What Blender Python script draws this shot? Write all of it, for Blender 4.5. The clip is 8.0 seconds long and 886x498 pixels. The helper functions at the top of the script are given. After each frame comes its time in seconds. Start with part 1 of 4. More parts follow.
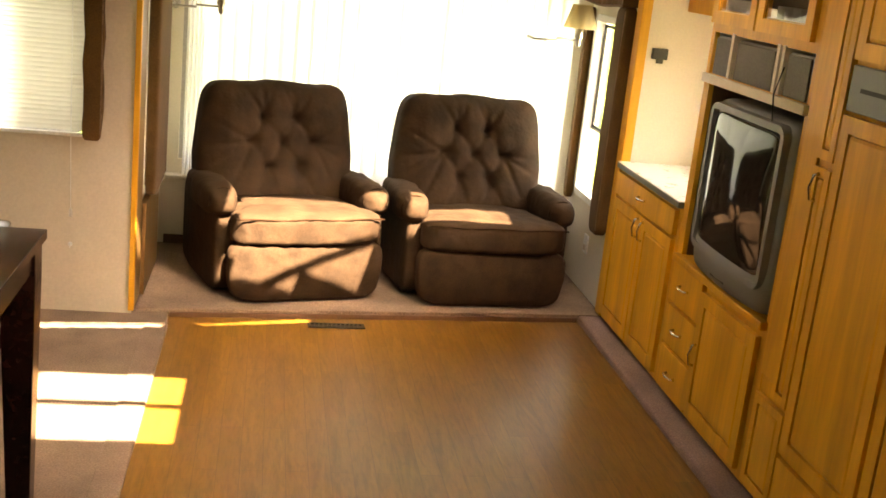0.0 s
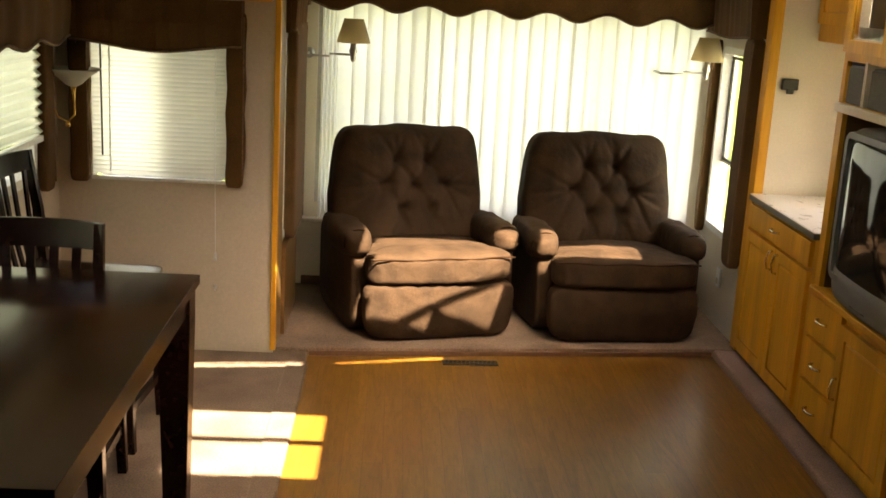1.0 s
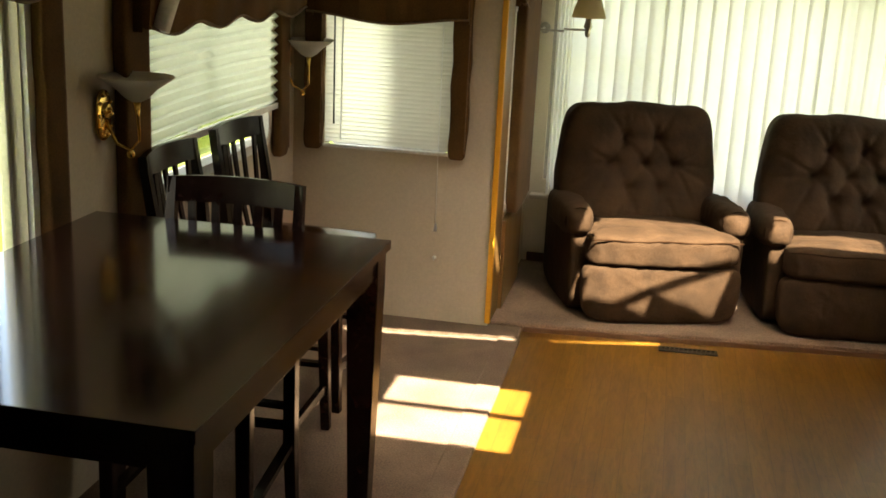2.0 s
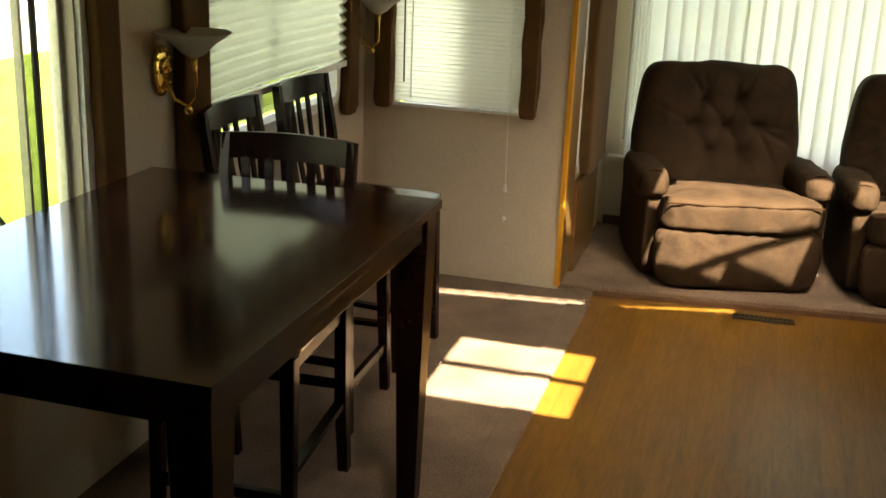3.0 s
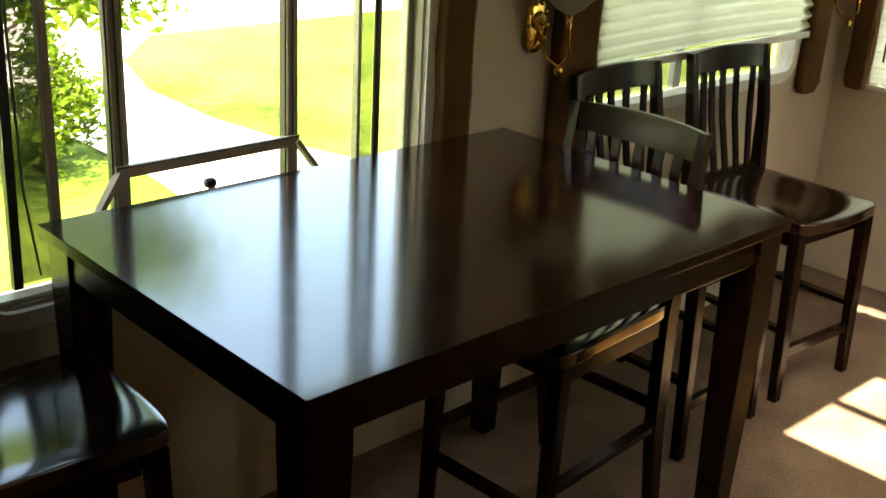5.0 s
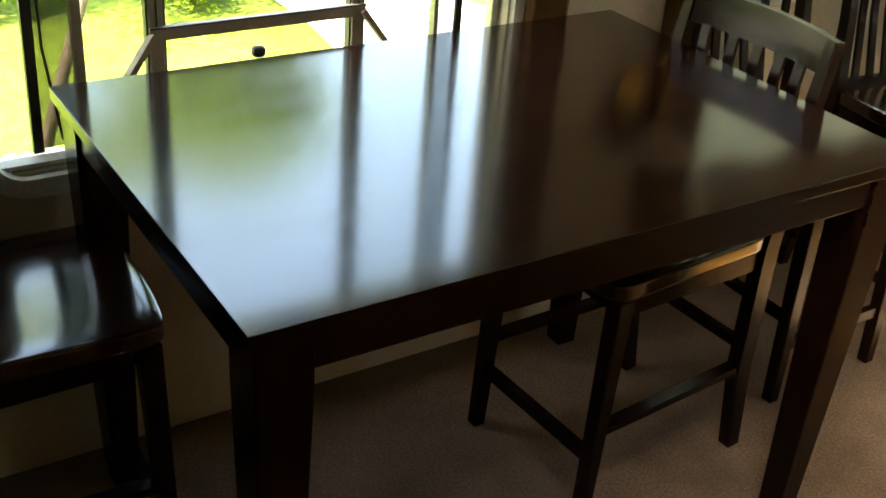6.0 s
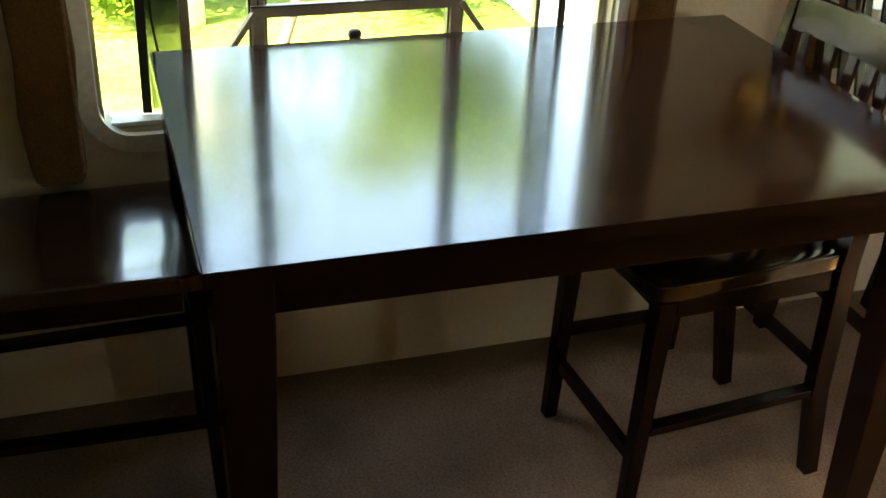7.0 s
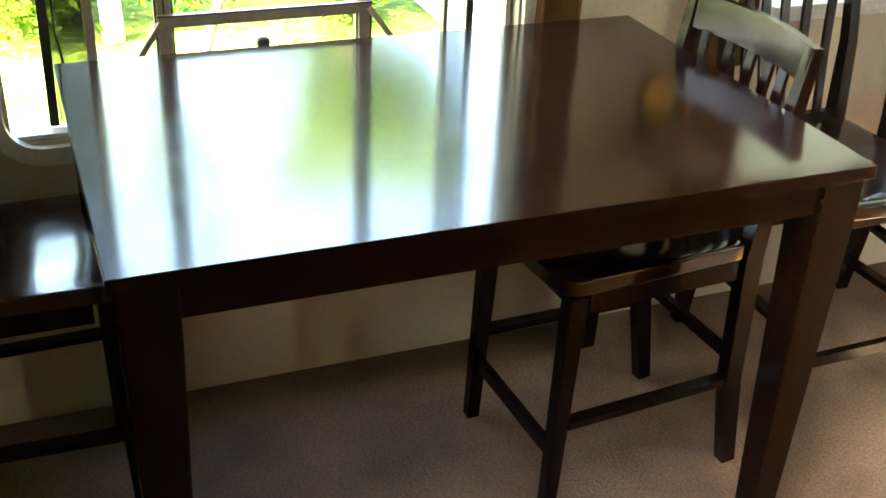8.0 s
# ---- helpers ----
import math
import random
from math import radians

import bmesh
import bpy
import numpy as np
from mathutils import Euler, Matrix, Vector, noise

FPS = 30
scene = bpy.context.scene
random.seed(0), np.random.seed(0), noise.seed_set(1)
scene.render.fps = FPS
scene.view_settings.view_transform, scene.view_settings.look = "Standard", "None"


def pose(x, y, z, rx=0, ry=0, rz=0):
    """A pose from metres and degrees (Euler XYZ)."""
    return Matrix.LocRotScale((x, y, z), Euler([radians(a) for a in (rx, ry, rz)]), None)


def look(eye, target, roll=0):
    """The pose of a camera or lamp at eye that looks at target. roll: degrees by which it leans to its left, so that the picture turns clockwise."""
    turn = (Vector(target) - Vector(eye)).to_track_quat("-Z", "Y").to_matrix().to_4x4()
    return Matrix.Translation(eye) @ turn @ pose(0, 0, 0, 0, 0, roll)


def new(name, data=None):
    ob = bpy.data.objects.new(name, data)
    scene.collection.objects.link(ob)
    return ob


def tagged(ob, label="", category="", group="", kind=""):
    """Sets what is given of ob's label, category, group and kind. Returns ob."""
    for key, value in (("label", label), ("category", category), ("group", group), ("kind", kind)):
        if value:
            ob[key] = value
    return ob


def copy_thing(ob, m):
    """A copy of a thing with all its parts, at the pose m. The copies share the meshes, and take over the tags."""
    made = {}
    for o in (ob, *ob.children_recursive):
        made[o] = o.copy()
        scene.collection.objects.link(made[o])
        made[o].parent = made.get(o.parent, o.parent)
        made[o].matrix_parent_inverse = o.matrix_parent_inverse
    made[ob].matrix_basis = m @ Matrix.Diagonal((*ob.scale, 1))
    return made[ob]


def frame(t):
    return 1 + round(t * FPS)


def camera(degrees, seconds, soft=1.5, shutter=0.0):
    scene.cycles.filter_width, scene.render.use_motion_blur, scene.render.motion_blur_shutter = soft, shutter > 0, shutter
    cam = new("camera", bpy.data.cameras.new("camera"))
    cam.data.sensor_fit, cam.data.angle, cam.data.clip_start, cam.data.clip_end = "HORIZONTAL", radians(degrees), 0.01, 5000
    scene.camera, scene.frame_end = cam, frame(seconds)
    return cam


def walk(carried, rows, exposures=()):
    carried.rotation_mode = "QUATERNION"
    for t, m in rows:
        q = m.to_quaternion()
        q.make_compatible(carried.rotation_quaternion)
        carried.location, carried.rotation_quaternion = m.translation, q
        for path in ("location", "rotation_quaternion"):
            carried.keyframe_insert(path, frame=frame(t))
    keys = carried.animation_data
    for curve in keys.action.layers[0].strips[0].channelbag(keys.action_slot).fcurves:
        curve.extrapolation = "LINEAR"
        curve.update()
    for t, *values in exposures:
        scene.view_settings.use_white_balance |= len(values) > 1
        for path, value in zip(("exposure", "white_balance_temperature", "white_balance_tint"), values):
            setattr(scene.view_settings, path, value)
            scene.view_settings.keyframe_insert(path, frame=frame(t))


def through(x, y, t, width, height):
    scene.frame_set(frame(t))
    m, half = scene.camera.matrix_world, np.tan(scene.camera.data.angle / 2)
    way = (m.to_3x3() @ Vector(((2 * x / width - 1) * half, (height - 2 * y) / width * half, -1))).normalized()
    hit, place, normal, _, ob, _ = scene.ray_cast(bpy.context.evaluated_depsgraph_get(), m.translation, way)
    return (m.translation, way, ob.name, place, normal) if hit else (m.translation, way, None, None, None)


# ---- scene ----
cam = camera(43.3, 8.0, soft=1.6)

PATH = [
    (0, (0.544, -1.593, 1.708), (0.869, 0.313, 1.194), 6.0),
    (0.5, (0.533, -1.644, 1.733), (0.717, 0.294, 1.272), 2.9),
    (1, (0.514, -1.658, 1.734), (0.611, 0.284, 1.264), 3.2),
    (1.5, (0.553, -1.661, 1.731), (0.516, 0.273, 1.221), 2.1),
    (2, (0.712, -1.598, 1.707), (0.346, 0.297, 1.183), 2.8),
    (2.2, (0.739, -1.642, 1.708), (0.289, 0.229, 1.166), 3.1),
    (3.5, (0.892, -1.355, 1.673), (0.338, 0.467, 1.062), 2.2),
    (4, (0.967, -1.191, 1.663), (0.259, 0.57, 1.033), 2.0),
    (4.5, (1.006, -1.045, 1.682), (-0.07, 0.487, 0.979), 1.2),
    (5, (1.146, -0.847, 1.716), (-0.193, 0.444, 0.981), 3.1),
    (5.2, (1.183, -0.774, 1.719), (-0.215, 0.405, 0.909), 2.5),
    (6.3, (1.047, -0.342, 1.71), (-0.403, 0.591, 0.695), 6.1),
    (6.5, (1.119, -0.276, 1.713), (-0.408, 0.551, 0.721), 5.0),
    (7, (1.34, -0.108, 1.721), (-0.3, 0.45, 0.721), 2.7),
    (7.5, (1.425, -0.067, 1.718), (-0.219, 0.481, 0.719), 2.3),
    (8, (1.38, -0.072, 1.712), (-0.233, 0.596, 0.737), 2.6),
]
# exposure and path
walk(cam, [(t, look(eye, target, roll)) for t, eye, target, roll in PATH],
     exposures=[(0, 4.6, 8200, 16), (0.4, 4.15, 7900, 15), (0.9, 3.75, 7500, 13), (2.0, 3.52, 7200, 6), (3.5, 3.42, 7100, 3), (4.5, 3.5, 7100, 2), (5.2, 3.85, 7150, 1), (6.5, 4.15, 7100, 1), (7.0, 4.5, 6850, 0), (7.5, 4.9, 6600, 1), (8, 5.2, 6350, 3)])

# ---- world, sun, window light ----
SUN = Vector((-0.3, 0.8, -1.0)).normalized()
world = bpy.data.worlds.new("world")
scene.world = world
world.use_nodes = True
wn = world.node_tree.nodes
sky = wn.new("ShaderNodeTexSky")
sky.sky_type = "NISHITA"
sky.sun_disc = False
sky.air_density, sky.dust_density, sky.ozone_density = 1.2, 7.0, 0.6
sky.sun_elevation = radians(49.5)
sky.sun_rotation = radians(159.4)
wn["Background"].inputs["Strength"].default_value = 0.15
world.node_tree.links.new(sky.outputs[0], wn["Background"].inputs["Color"])

sun_data = bpy.data.lights.new("sun", "SUN")
sun_data.energy, sun_data.angle, sun_data.color = 4.8, radians(0.55), (1.0, 0.89, 0.73)
sun = new("sun", sun_data)
sun.matrix_world = Matrix.Translation((3, -5, 8)) @ SUN.to_track_quat("-Z", "Y").to_matrix().to_4x4()


def window_light(name, eye, target, w, h, watts, color):
    d = bpy.data.lights.new(name, "AREA")
    d.shape, d.size, d.size_y, d.energy, d.color = "RECTANGLE", w, h, watts, color
    ob = new(name, d)
    ob.matrix_world = look(eye, target)
    return ob


DAY = (1.0, 0.95, 0.84)
window_light("daylight_back_window", (1.12, 4.60, 1.05), (1.12, 0, 1.05), 2.0, 1.1, 1.32, (1.0, 0.95, 0.93))
window_light("daylight_end_window", (-0.50, 3.42, 1.12), (-0.50, 0, 1.12), 0.6, 0.6, 0.40, (1.0, 0.99, 0.94))
window_light("daylight_shade_window", (-1.08, 2.35, 1.30), (3, 2.35, 1.30), 1.1, 0.5, 1.6, (0.96, 1.0, 0.9))
window_light("daylight_side_window", (2.36, 4.03, 0.97), (0, 4.03, 0.97), 0.44, 0.9, 0.6, DAY)
# unseen window behind the television cabinet, added with its lamp to brighten the counter
window_light("counter_fill_light", (2.80, 3.05, 1.22), (0, 3.05, 1.0), 0.6, 0.5, 0.22, DAY)


# ---- materials ----
def link(nt, a, b):
    nt.links.new(a, b)


def mat(name, base, rough=0.5, metal=0.0, var=0.18, scale=6.0, stretch=(1, 1, 1), fine=60.0, fvar=0.1, bump=0.0, bdist=0.002,
        bscale=None, spec=0.5, sheen=0.0, rvar=0.1, tint=None, coat=0.0):
    """A surface with broad and fine variation of colour and gloss, and fine relief."""
    m = bpy.data.materials.new(name)
    m.use_nodes = True
    nt = m.node_tree
    p = nt.nodes["Principled BSDF"]
    tc = nt.nodes.new("ShaderNodeTexCoord")
    mp = nt.nodes.new("ShaderNodeMapping")
    mp.inputs["Scale"].default_value = stretch
    link(nt, tc.outputs["Object"], mp.inputs["Vector"])
    n1 = nt.nodes.new("ShaderNodeTexNoise")
    n1.inputs["Scale"].default_value, n1.inputs["Detail"].default_value = scale, 4
    n2 = nt.nodes.new("ShaderNodeTexNoise")
    n2.inputs["Scale"].default_value, n2.inputs["Detail"].default_value = fine, 3
    for n in (n1, n2):
        link(nt, mp.outputs[0], n.inputs["Vector"])
    r1 = nt.nodes.new("ShaderNodeValToRGB")
    c = Vector(base)
    t = Vector(tint) if tint else c
    lo, hi = c * (1 - var), t * (1 + var)
    r1.color_ramp.elements[0].position, r1.color_ramp.elements[1].position = 0.3, 0.7
    r1.color_ramp.elements[0].color = (*[min(1, v) for v in lo], 1)
    r1.color_ramp.elements[1].color = (*[min(1, v) for v in hi], 1)
    link(nt, n1.outputs["Fac"], r1.inputs[0])
    mx = nt.nodes.new("ShaderNodeMix")
    mx.data_type, mx.blend_type = "RGBA", "MULTIPLY"
    mx.inputs["Factor"].default_value = 1.0
    mr = nt.nodes.new("ShaderNodeMapRange")
    mr.inputs["From Min"].default_value, mr.inputs["From Max"].default_value = 0.3, 0.7
    mr.inputs["To Min"].default_value, mr.inputs["To Max"].default_value = 1 - fvar, 1 + fvar
    link(nt, n2.outputs["Fac"], mr.inputs["Value"])
    link(nt, r1.outputs[0], mx.inputs["A"])
    link(nt, mr.outputs[0], mx.inputs["B"])
    link(nt, mx.outputs["Result"], p.inputs["Base Color"])
    rr = nt.nodes.new("ShaderNodeMapRange")
    rr.inputs["To Min"].default_value, rr.inputs["To Max"].default_value = max(0.02, rough - rvar), min(1, rough + rvar)
    link(nt, n1.outputs["Fac"], rr.inputs["Value"])
    link(nt, rr.outputs[0], p.inputs["Roughness"])
    p.inputs["Metallic"].default_value = metal
    p.inputs["Specular IOR Level"].default_value = spec
    p.inputs["Sheen Weight"].default_value = sheen
    p.inputs["Coat Weight"].default_value = coat
    p.inputs["Coat Roughness"].default_value = max(0.08, rough * 0.65)
    if bump:
        b = nt.nodes.new("ShaderNodeBump")
        b.inputs["Strength"].default_value, b.inputs["Distance"].default_value = bump, bdist
        src = n2
        if bscale:
            src = nt.nodes.new("ShaderNodeTexNoise")
            src.inputs["Scale"].default_value = bscale
            link(nt, mp.outputs[0], src.inputs["Vector"])
        link(nt, src.outputs["Fac"], b.inputs["Height"])
        link(nt, b.outputs[0], p.inputs["Normal"])
    return m


def sheer(name, color, through=0.5, rough=0.8):
    """Thin cloth or vinyl that lets daylight glow through."""
    m = bpy.data.materials.new(name)
    m.use_nodes = True
    nt = m.node_tree
    out = nt.nodes["Material Output"]
    nt.nodes.remove(nt.nodes["Principled BSDF"])
    tc = nt.nodes.new("ShaderNodeTexCoord")
    nz = nt.nodes.new("ShaderNodeTexNoise")
    nz.inputs["Scale"].default_value = 40
    link(nt, tc.outputs["Object"], nz.inputs["Vector"])
    rp = nt.nodes.new("ShaderNodeValToRGB")
    rp.color_ramp.elements[0].color = (*[v * 0.93 for v in color], 1)
    rp.color_ramp.elements[1].color = (*color, 1)
    link(nt, nz.outputs["Fac"], rp.inputs[0])
    a, b, x = nt.nodes.new("ShaderNodeBsdfDiffuse"), nt.nodes.new("ShaderNodeBsdfTranslucent"), nt.nodes.new("ShaderNodeMixShader")
    link(nt, rp.outputs[0], a.inputs["Color"])
    link(nt, rp.outputs[0], b.inputs["Color"])
    x.inputs[0].default_value = through
    link(nt, a.outputs[0], x.inputs[1])
    link(nt, b.outputs[0], x.inputs[2])
    link(nt, x.outputs[0], out.inputs["Surface"])
    return m


def clear(name, color=(1, 1, 1), rough=0.0, ior=1.45):
    m = bpy.data.materials.new(name)
    m.use_nodes = True
    p = m.node_tree.nodes["Principled BSDF"]
    p.inputs["Base Color"].default_value = (*color, 1)
    p.inputs["Transmission Weight"].default_value = 1.0
    p.inputs["Roughness"].default_value = rough
    p.inputs["IOR"].default_value = ior
    return m


def mesh_screen(name, color, open_part):
    m = bpy.data.materials.new(name)
    m.use_nodes = True
    nt = m.node_tree
    out = nt.nodes["Material Output"]
    p = nt.nodes["Principled BSDF"]
    p.inputs["Base Color"].default_value = (*color, 1)
    tr, x = nt.nodes.new("ShaderNodeBsdfTransparent"), nt.nodes.new("ShaderNodeMixShader")
    x.inputs[0].default_value = open_part
    link(nt, p.outputs[0], x.inputs[1])
    link(nt, tr.outputs[0], x.inputs[2])
    link(nt, x.outputs[0], out.inputs["Surface"])
    return m


def plank_floor(name):
    """Sheet vinyl printed with narrow honey-oak strips that run along the room."""
    m = bpy.data.materials.new(name)
    m.use_nodes = True
    nt = m.node_tree
    p = nt.nodes["Principled BSDF"]
    tc = nt.nodes.new("ShaderNodeTexCoord")
    mp = nt.nodes.new("ShaderNodeMapping")
    mp.inputs["Rotation"].default_value = (0, 0, radians(90))
    link(nt, tc.outputs["Object"], mp.inputs["Vector"])
    br = nt.nodes.new("ShaderNodeTexBrick")
    br.offset = 0.37
    for k, v in (("Scale", 1.0), ("Mortar Size", 0.0012), ("Brick Width", 0.9), ("Row Height", 0.075), ("Mortar Smooth", 0.4)):
        br.inputs[k].default_value = v
    br.inputs["Color1"].default_value = (0.182, 0.081, 0.012, 1)
    br.inputs["Color2"].default_value = (0.222, 0.104, 0.015, 1)
    br.inputs["Mortar"].default_value = (0.135, 0.059, 0.015, 1)
    link(nt, mp.outputs[0], br.inputs["Vector"])
    g = nt.nodes.new("ShaderNodeMapping")
    g.inputs["Scale"].default_value = (9, 1.0, 1)
    link(nt, tc.outputs["Object"], g.inputs["Vector"])
    nz = nt.nodes.new("ShaderNodeTexNoise")
    nz.inputs["Scale"].default_value, nz.inputs["Detail"].default_value, nz.inputs["Distortion"].default_value = 2.0, 7, 1.4
    link(nt, g.outputs[0], nz.inputs["Vector"])
    mr = nt.nodes.new("ShaderNodeMapRange")
    mr.inputs["From Min"].default_value, mr.inputs["From Max"].default_value = 0.3, 0.7
    mr.inputs["To Min"].default_value, mr.inputs["To Max"].default_value = 0.80, 1.18
    link(nt, nz.outputs["Fac"], mr.inputs["Value"])
    mx = nt.nodes.new("ShaderNodeMix")
    mx.data_type, mx.blend_type = "RGBA", "MULTIPLY"
    mx.inputs["Factor"].default_value = 1.0
    link(nt, br.outputs["Color"], mx.inputs["A"])
    link(nt, mr.outputs[0], mx.inputs["B"])
    # short dark flecks and pores of the printed grain
    g2 = nt.nodes.new("ShaderNodeMapping")
    g2.inputs["Scale"].default_value = (46, 7.0, 1)
    link(nt, tc.outputs["Object"], g2.inputs["Vector"])
    n2 = nt.nodes.new("ShaderNodeTexNoise")
    n2.inputs["Scale"].default_value, n2.inputs["Detail"].default_value, n2.inputs["Distortion"].default_value = 1.6, 4, 0.8
    link(nt, g2.outputs[0], n2.inputs["Vector"])
    m2 = nt.nodes.new("ShaderNodeMapRange")
    m2.inputs["From Min"].default_value, m2.inputs["From Max"].default_value = 0.34, 0.56
    m2.inputs["To Min"].default_value, m2.inputs["To Max"].default_value = 0.84, 1.05
    link(nt, n2.outputs["Fac"], m2.inputs["Value"])
    mx2 = nt.nodes.new("ShaderNodeMix")
    mx2.data_type, mx2.blend_type = "RGBA", "MULTIPLY"
    mx2.inputs["Factor"].default_value = 1.0
    link(nt, mx.outputs["Result"], mx2.inputs["A"])
    link(nt, m2.outputs[0], mx2.inputs["B"])
    link(nt, mx2.outputs["Result"], p.inputs["Base Color"])
    p.inputs["Specular IOR Level"].default_value = 0.5
    n3 = nt.nodes.new("ShaderNodeTexNoise")
    n3.inputs["Scale"].default_value = 3.0
    link(nt, tc.outputs["Object"], n3.inputs["Vector"])
    rr = nt.nodes.new("ShaderNodeMapRange")
    rr.inputs["To Min"].default_value, rr.inputs["To Max"].default_value = 0.24, 0.42
    link(nt, n3.outputs["Fac"], rr.inputs["Value"])
    link(nt, rr.outputs[0], p.inputs["Roughness"])
    b = nt.nodes.new("ShaderNodeBump")
    b.inputs["Strength"].default_value, b.inputs["Distance"].default_value = 0.25, 0.001
    link(nt, nz.outputs["Fac"], b.inputs["Height"])
    link(nt, b.outputs[0], p.inputs["Normal"])
    return m


M_VINYL = plank_floor("wood-look vinyl")
M_CARPET = mat("taupe carpet", (0.170, 0.118, 0.083), 0.95, var=0.30, scale=3.6, fine=150, fvar=0.30, bump=0.8, bdist=0.002, spec=0.1, sheen=0.08)
M_STEP = mat("mauve-grey carpet", (0.27, 0.185, 0.155), 0.95, var=0.22, scale=4.0, fine=150, fvar=0.25, bump=0.8, bdist=0.002, spec=0.1, sheen=0.08)
M_WALL = mat("beige wallpaper", (0.56, 0.49, 0.385), 0.75, var=0.05, scale=3, fine=90, fvar=0.05, bump=0.15, bdist=0.001, spec=0.25)
M_CREAM = mat("cream wallpaper", (0.70, 0.64, 0.52), 0.75, var=0.04, scale=3, fine=90, fvar=0.04, bump=0.12, bdist=0.001, spec=0.25)
M_CEIL = mat("white ceiling panel", (0.74, 0.70, 0.62), 0.8, var=0.04, scale=2, fine=50, fvar=0.04)
M_WALNUT = mat("brown wood panel", (0.17, 0.088, 0.026), 0.4, var=0.2, scale=2.2, stretch=(9, 9, 0.8), fine=14, fvar=0.16, coat=0.1)
M_OAK = mat("honey oak", (0.66, 0.310, 0.026), 0.42, var=0.10, scale=1.6, stretch=(7, 7, 0.7), fine=9, fvar=0.06, bump=0.08, bdist=0.001, spec=0.25, coat=0.05, tint=(0.70, 0.350, 0.034))
M_OAKD = mat("honey oak doors", (0.70, 0.335, 0.027), 0.40, var=0.12, scale=1.4, stretch=(7, 7, 0.6), fine=9, fvar=0.07, bump=0.08, bdist=0.001, spec=0.25, coat=0.05, tint=(0.76, 0.385, 0.036))
M_NICHE = mat("dark brown recess and trim", (0.10, 0.045, 0.018), 0.6, var=0.2, scale=3, stretch=(6, 6, 1), fine=20)
M_DARK = mat("espresso wood", (0.009, 0.0032, 0.0019), 0.23, var=0.1, scale=1.5, stretch=(1.2, 1.2, 1.2), fine=40, fvar=0.12, rvar=0.04, spec=0.18)
M_DARKT = mat("espresso tabletop", (0.019, 0.007, 0.0042), 0.15, var=0.3, scale=3, stretch=(8, 1.0, 8), fine=26, fvar=0.2, rvar=0.05, bump=0.05, bdist=0.0006, bscale=9, coat=0.65, spec=0.6)
M_FABRIC = mat("mocha microfibre", (0.0325, 0.0183, 0.0095), 0.85, var=0.34, scale=9, fine=160, fvar=0.16, bump=0.6, bdist=0.012, bscale=17, spec=0.12, sheen=0.0)
M_PIPE = mat("dark brown welt", (0.020, 0.010, 0.005), 0.95, var=0.1, spec=0.03)
M_DRAPE = mat("chocolate brown cloth", (0.098, 0.050, 0.016), 0.9, var=0.22, scale=7, fine=180, fvar=0.2, bump=0.4, bdist=0.001, spec=0.15, sheen=0.04)
M_TRIM = mat("braided gimp", (0.16, 0.095, 0.05), 0.8, var=0.3, scale=60, fine=300, bump=0.6)
M_BLIND = sheer("ivory vinyl slat", (0.86, 0.845, 0.80), 0.52)
M_MINI = sheer("white mini-blind slat", (0.84, 0.83, 0.74), 0.42)
M_PLEAT = sheer("pleated shade cloth", (0.80, 0.83, 0.72), 0.5)
M_FROST = sheer("frosted lamp glass", (0.58, 0.55, 0.49), 0.35)
M_LAMPSHADE = sheer("parchment shade", (0.78, 0.68, 0.46), 0.55)
M_BRASS = mat("polished brass", (0.78, 0.50, 0.14), 0.18, metal=1.0, var=0.08, rvar=0.06)
M_PEWTER = mat("pewter metal", (0.40, 0.37, 0.33), 0.32, metal=1.0, var=0.1)
M_CHROME = mat("satin nickel", (0.75, 0.72, 0.66), 0.22, metal=1.0, var=0.05)
M_FRAME = mat("grey aluminium frame", (0.42, 0.40, 0.36), 0.4, metal=0.3, var=0.08)
M_WHITE = mat("white plastic frame", (0.74, 0.74, 0.72), 0.4, var=0.05)
M_SASH = mat("brown-grey sash", (0.30, 0.26, 0.215), 0.5, var=0.1)
M_BLACK = mat("black rubber", (0.018, 0.018, 0.017), 0.5, var=0.2)
M_SCREENM = mesh_screen("insect mesh", (0.05, 0.06, 0.05), 0.55)
M_GLASS = clear("window glass", (0.97, 0.99, 0.97))
M_TVGREY = mat("grey television plastic", (0.17, 0.178, 0.178), 0.45, var=0.06, scale=4, fine=200, fvar=0.05)
M_TUBE = mat("dark picture tube", (0.012, 0.015, 0.014), 0.06, var=0.1, rvar=0.02, spec=0.7)
M_SPK = mat("grey speaker cloth", (0.16, 0.155, 0.14), 0.9, var=0.1, fine=300, fvar=0.25, bump=0.4)
M_COUNTER = mat("pale laminate", (0.78, 0.76, 0.72), 0.3, var=0.03, scale=20, fine=200, fvar=0.04)
M_COUNTERE = mat("dark grey counter edge", (0.14, 0.14, 0.12), 0.45, var=0.1)
M_GRASS = mat("mown lawn", (0.072, 0.118, 0.012), 0.9, var=0.35, scale=0.6, fine=14, fvar=0.3, bump=0.8, bdist=0.03, spec=0.1, tint=(0.11, 0.15, 0.02))
M_GRAVEL = mat("pale gravel", (0.50, 0.47, 0.43), 0.95, var=0.12, scale=0.8, fine=40, fvar=0.2, bump=0.6, bdist=0.01)
M_BARK = mat("tree bark", (0.12, 0.09, 0.065), 0.9, var=0.35, scale=3, stretch=(6, 6, 1), fine=40, bump=0.8, bdist=0.01)
M_BIRCH = mat("white birch bark", (0.62, 0.59, 0.54), 0.8, var=0.3, scale=2, stretch=(1, 1, 5), fine=20, bump=0.4)
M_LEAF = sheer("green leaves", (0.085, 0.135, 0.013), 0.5)
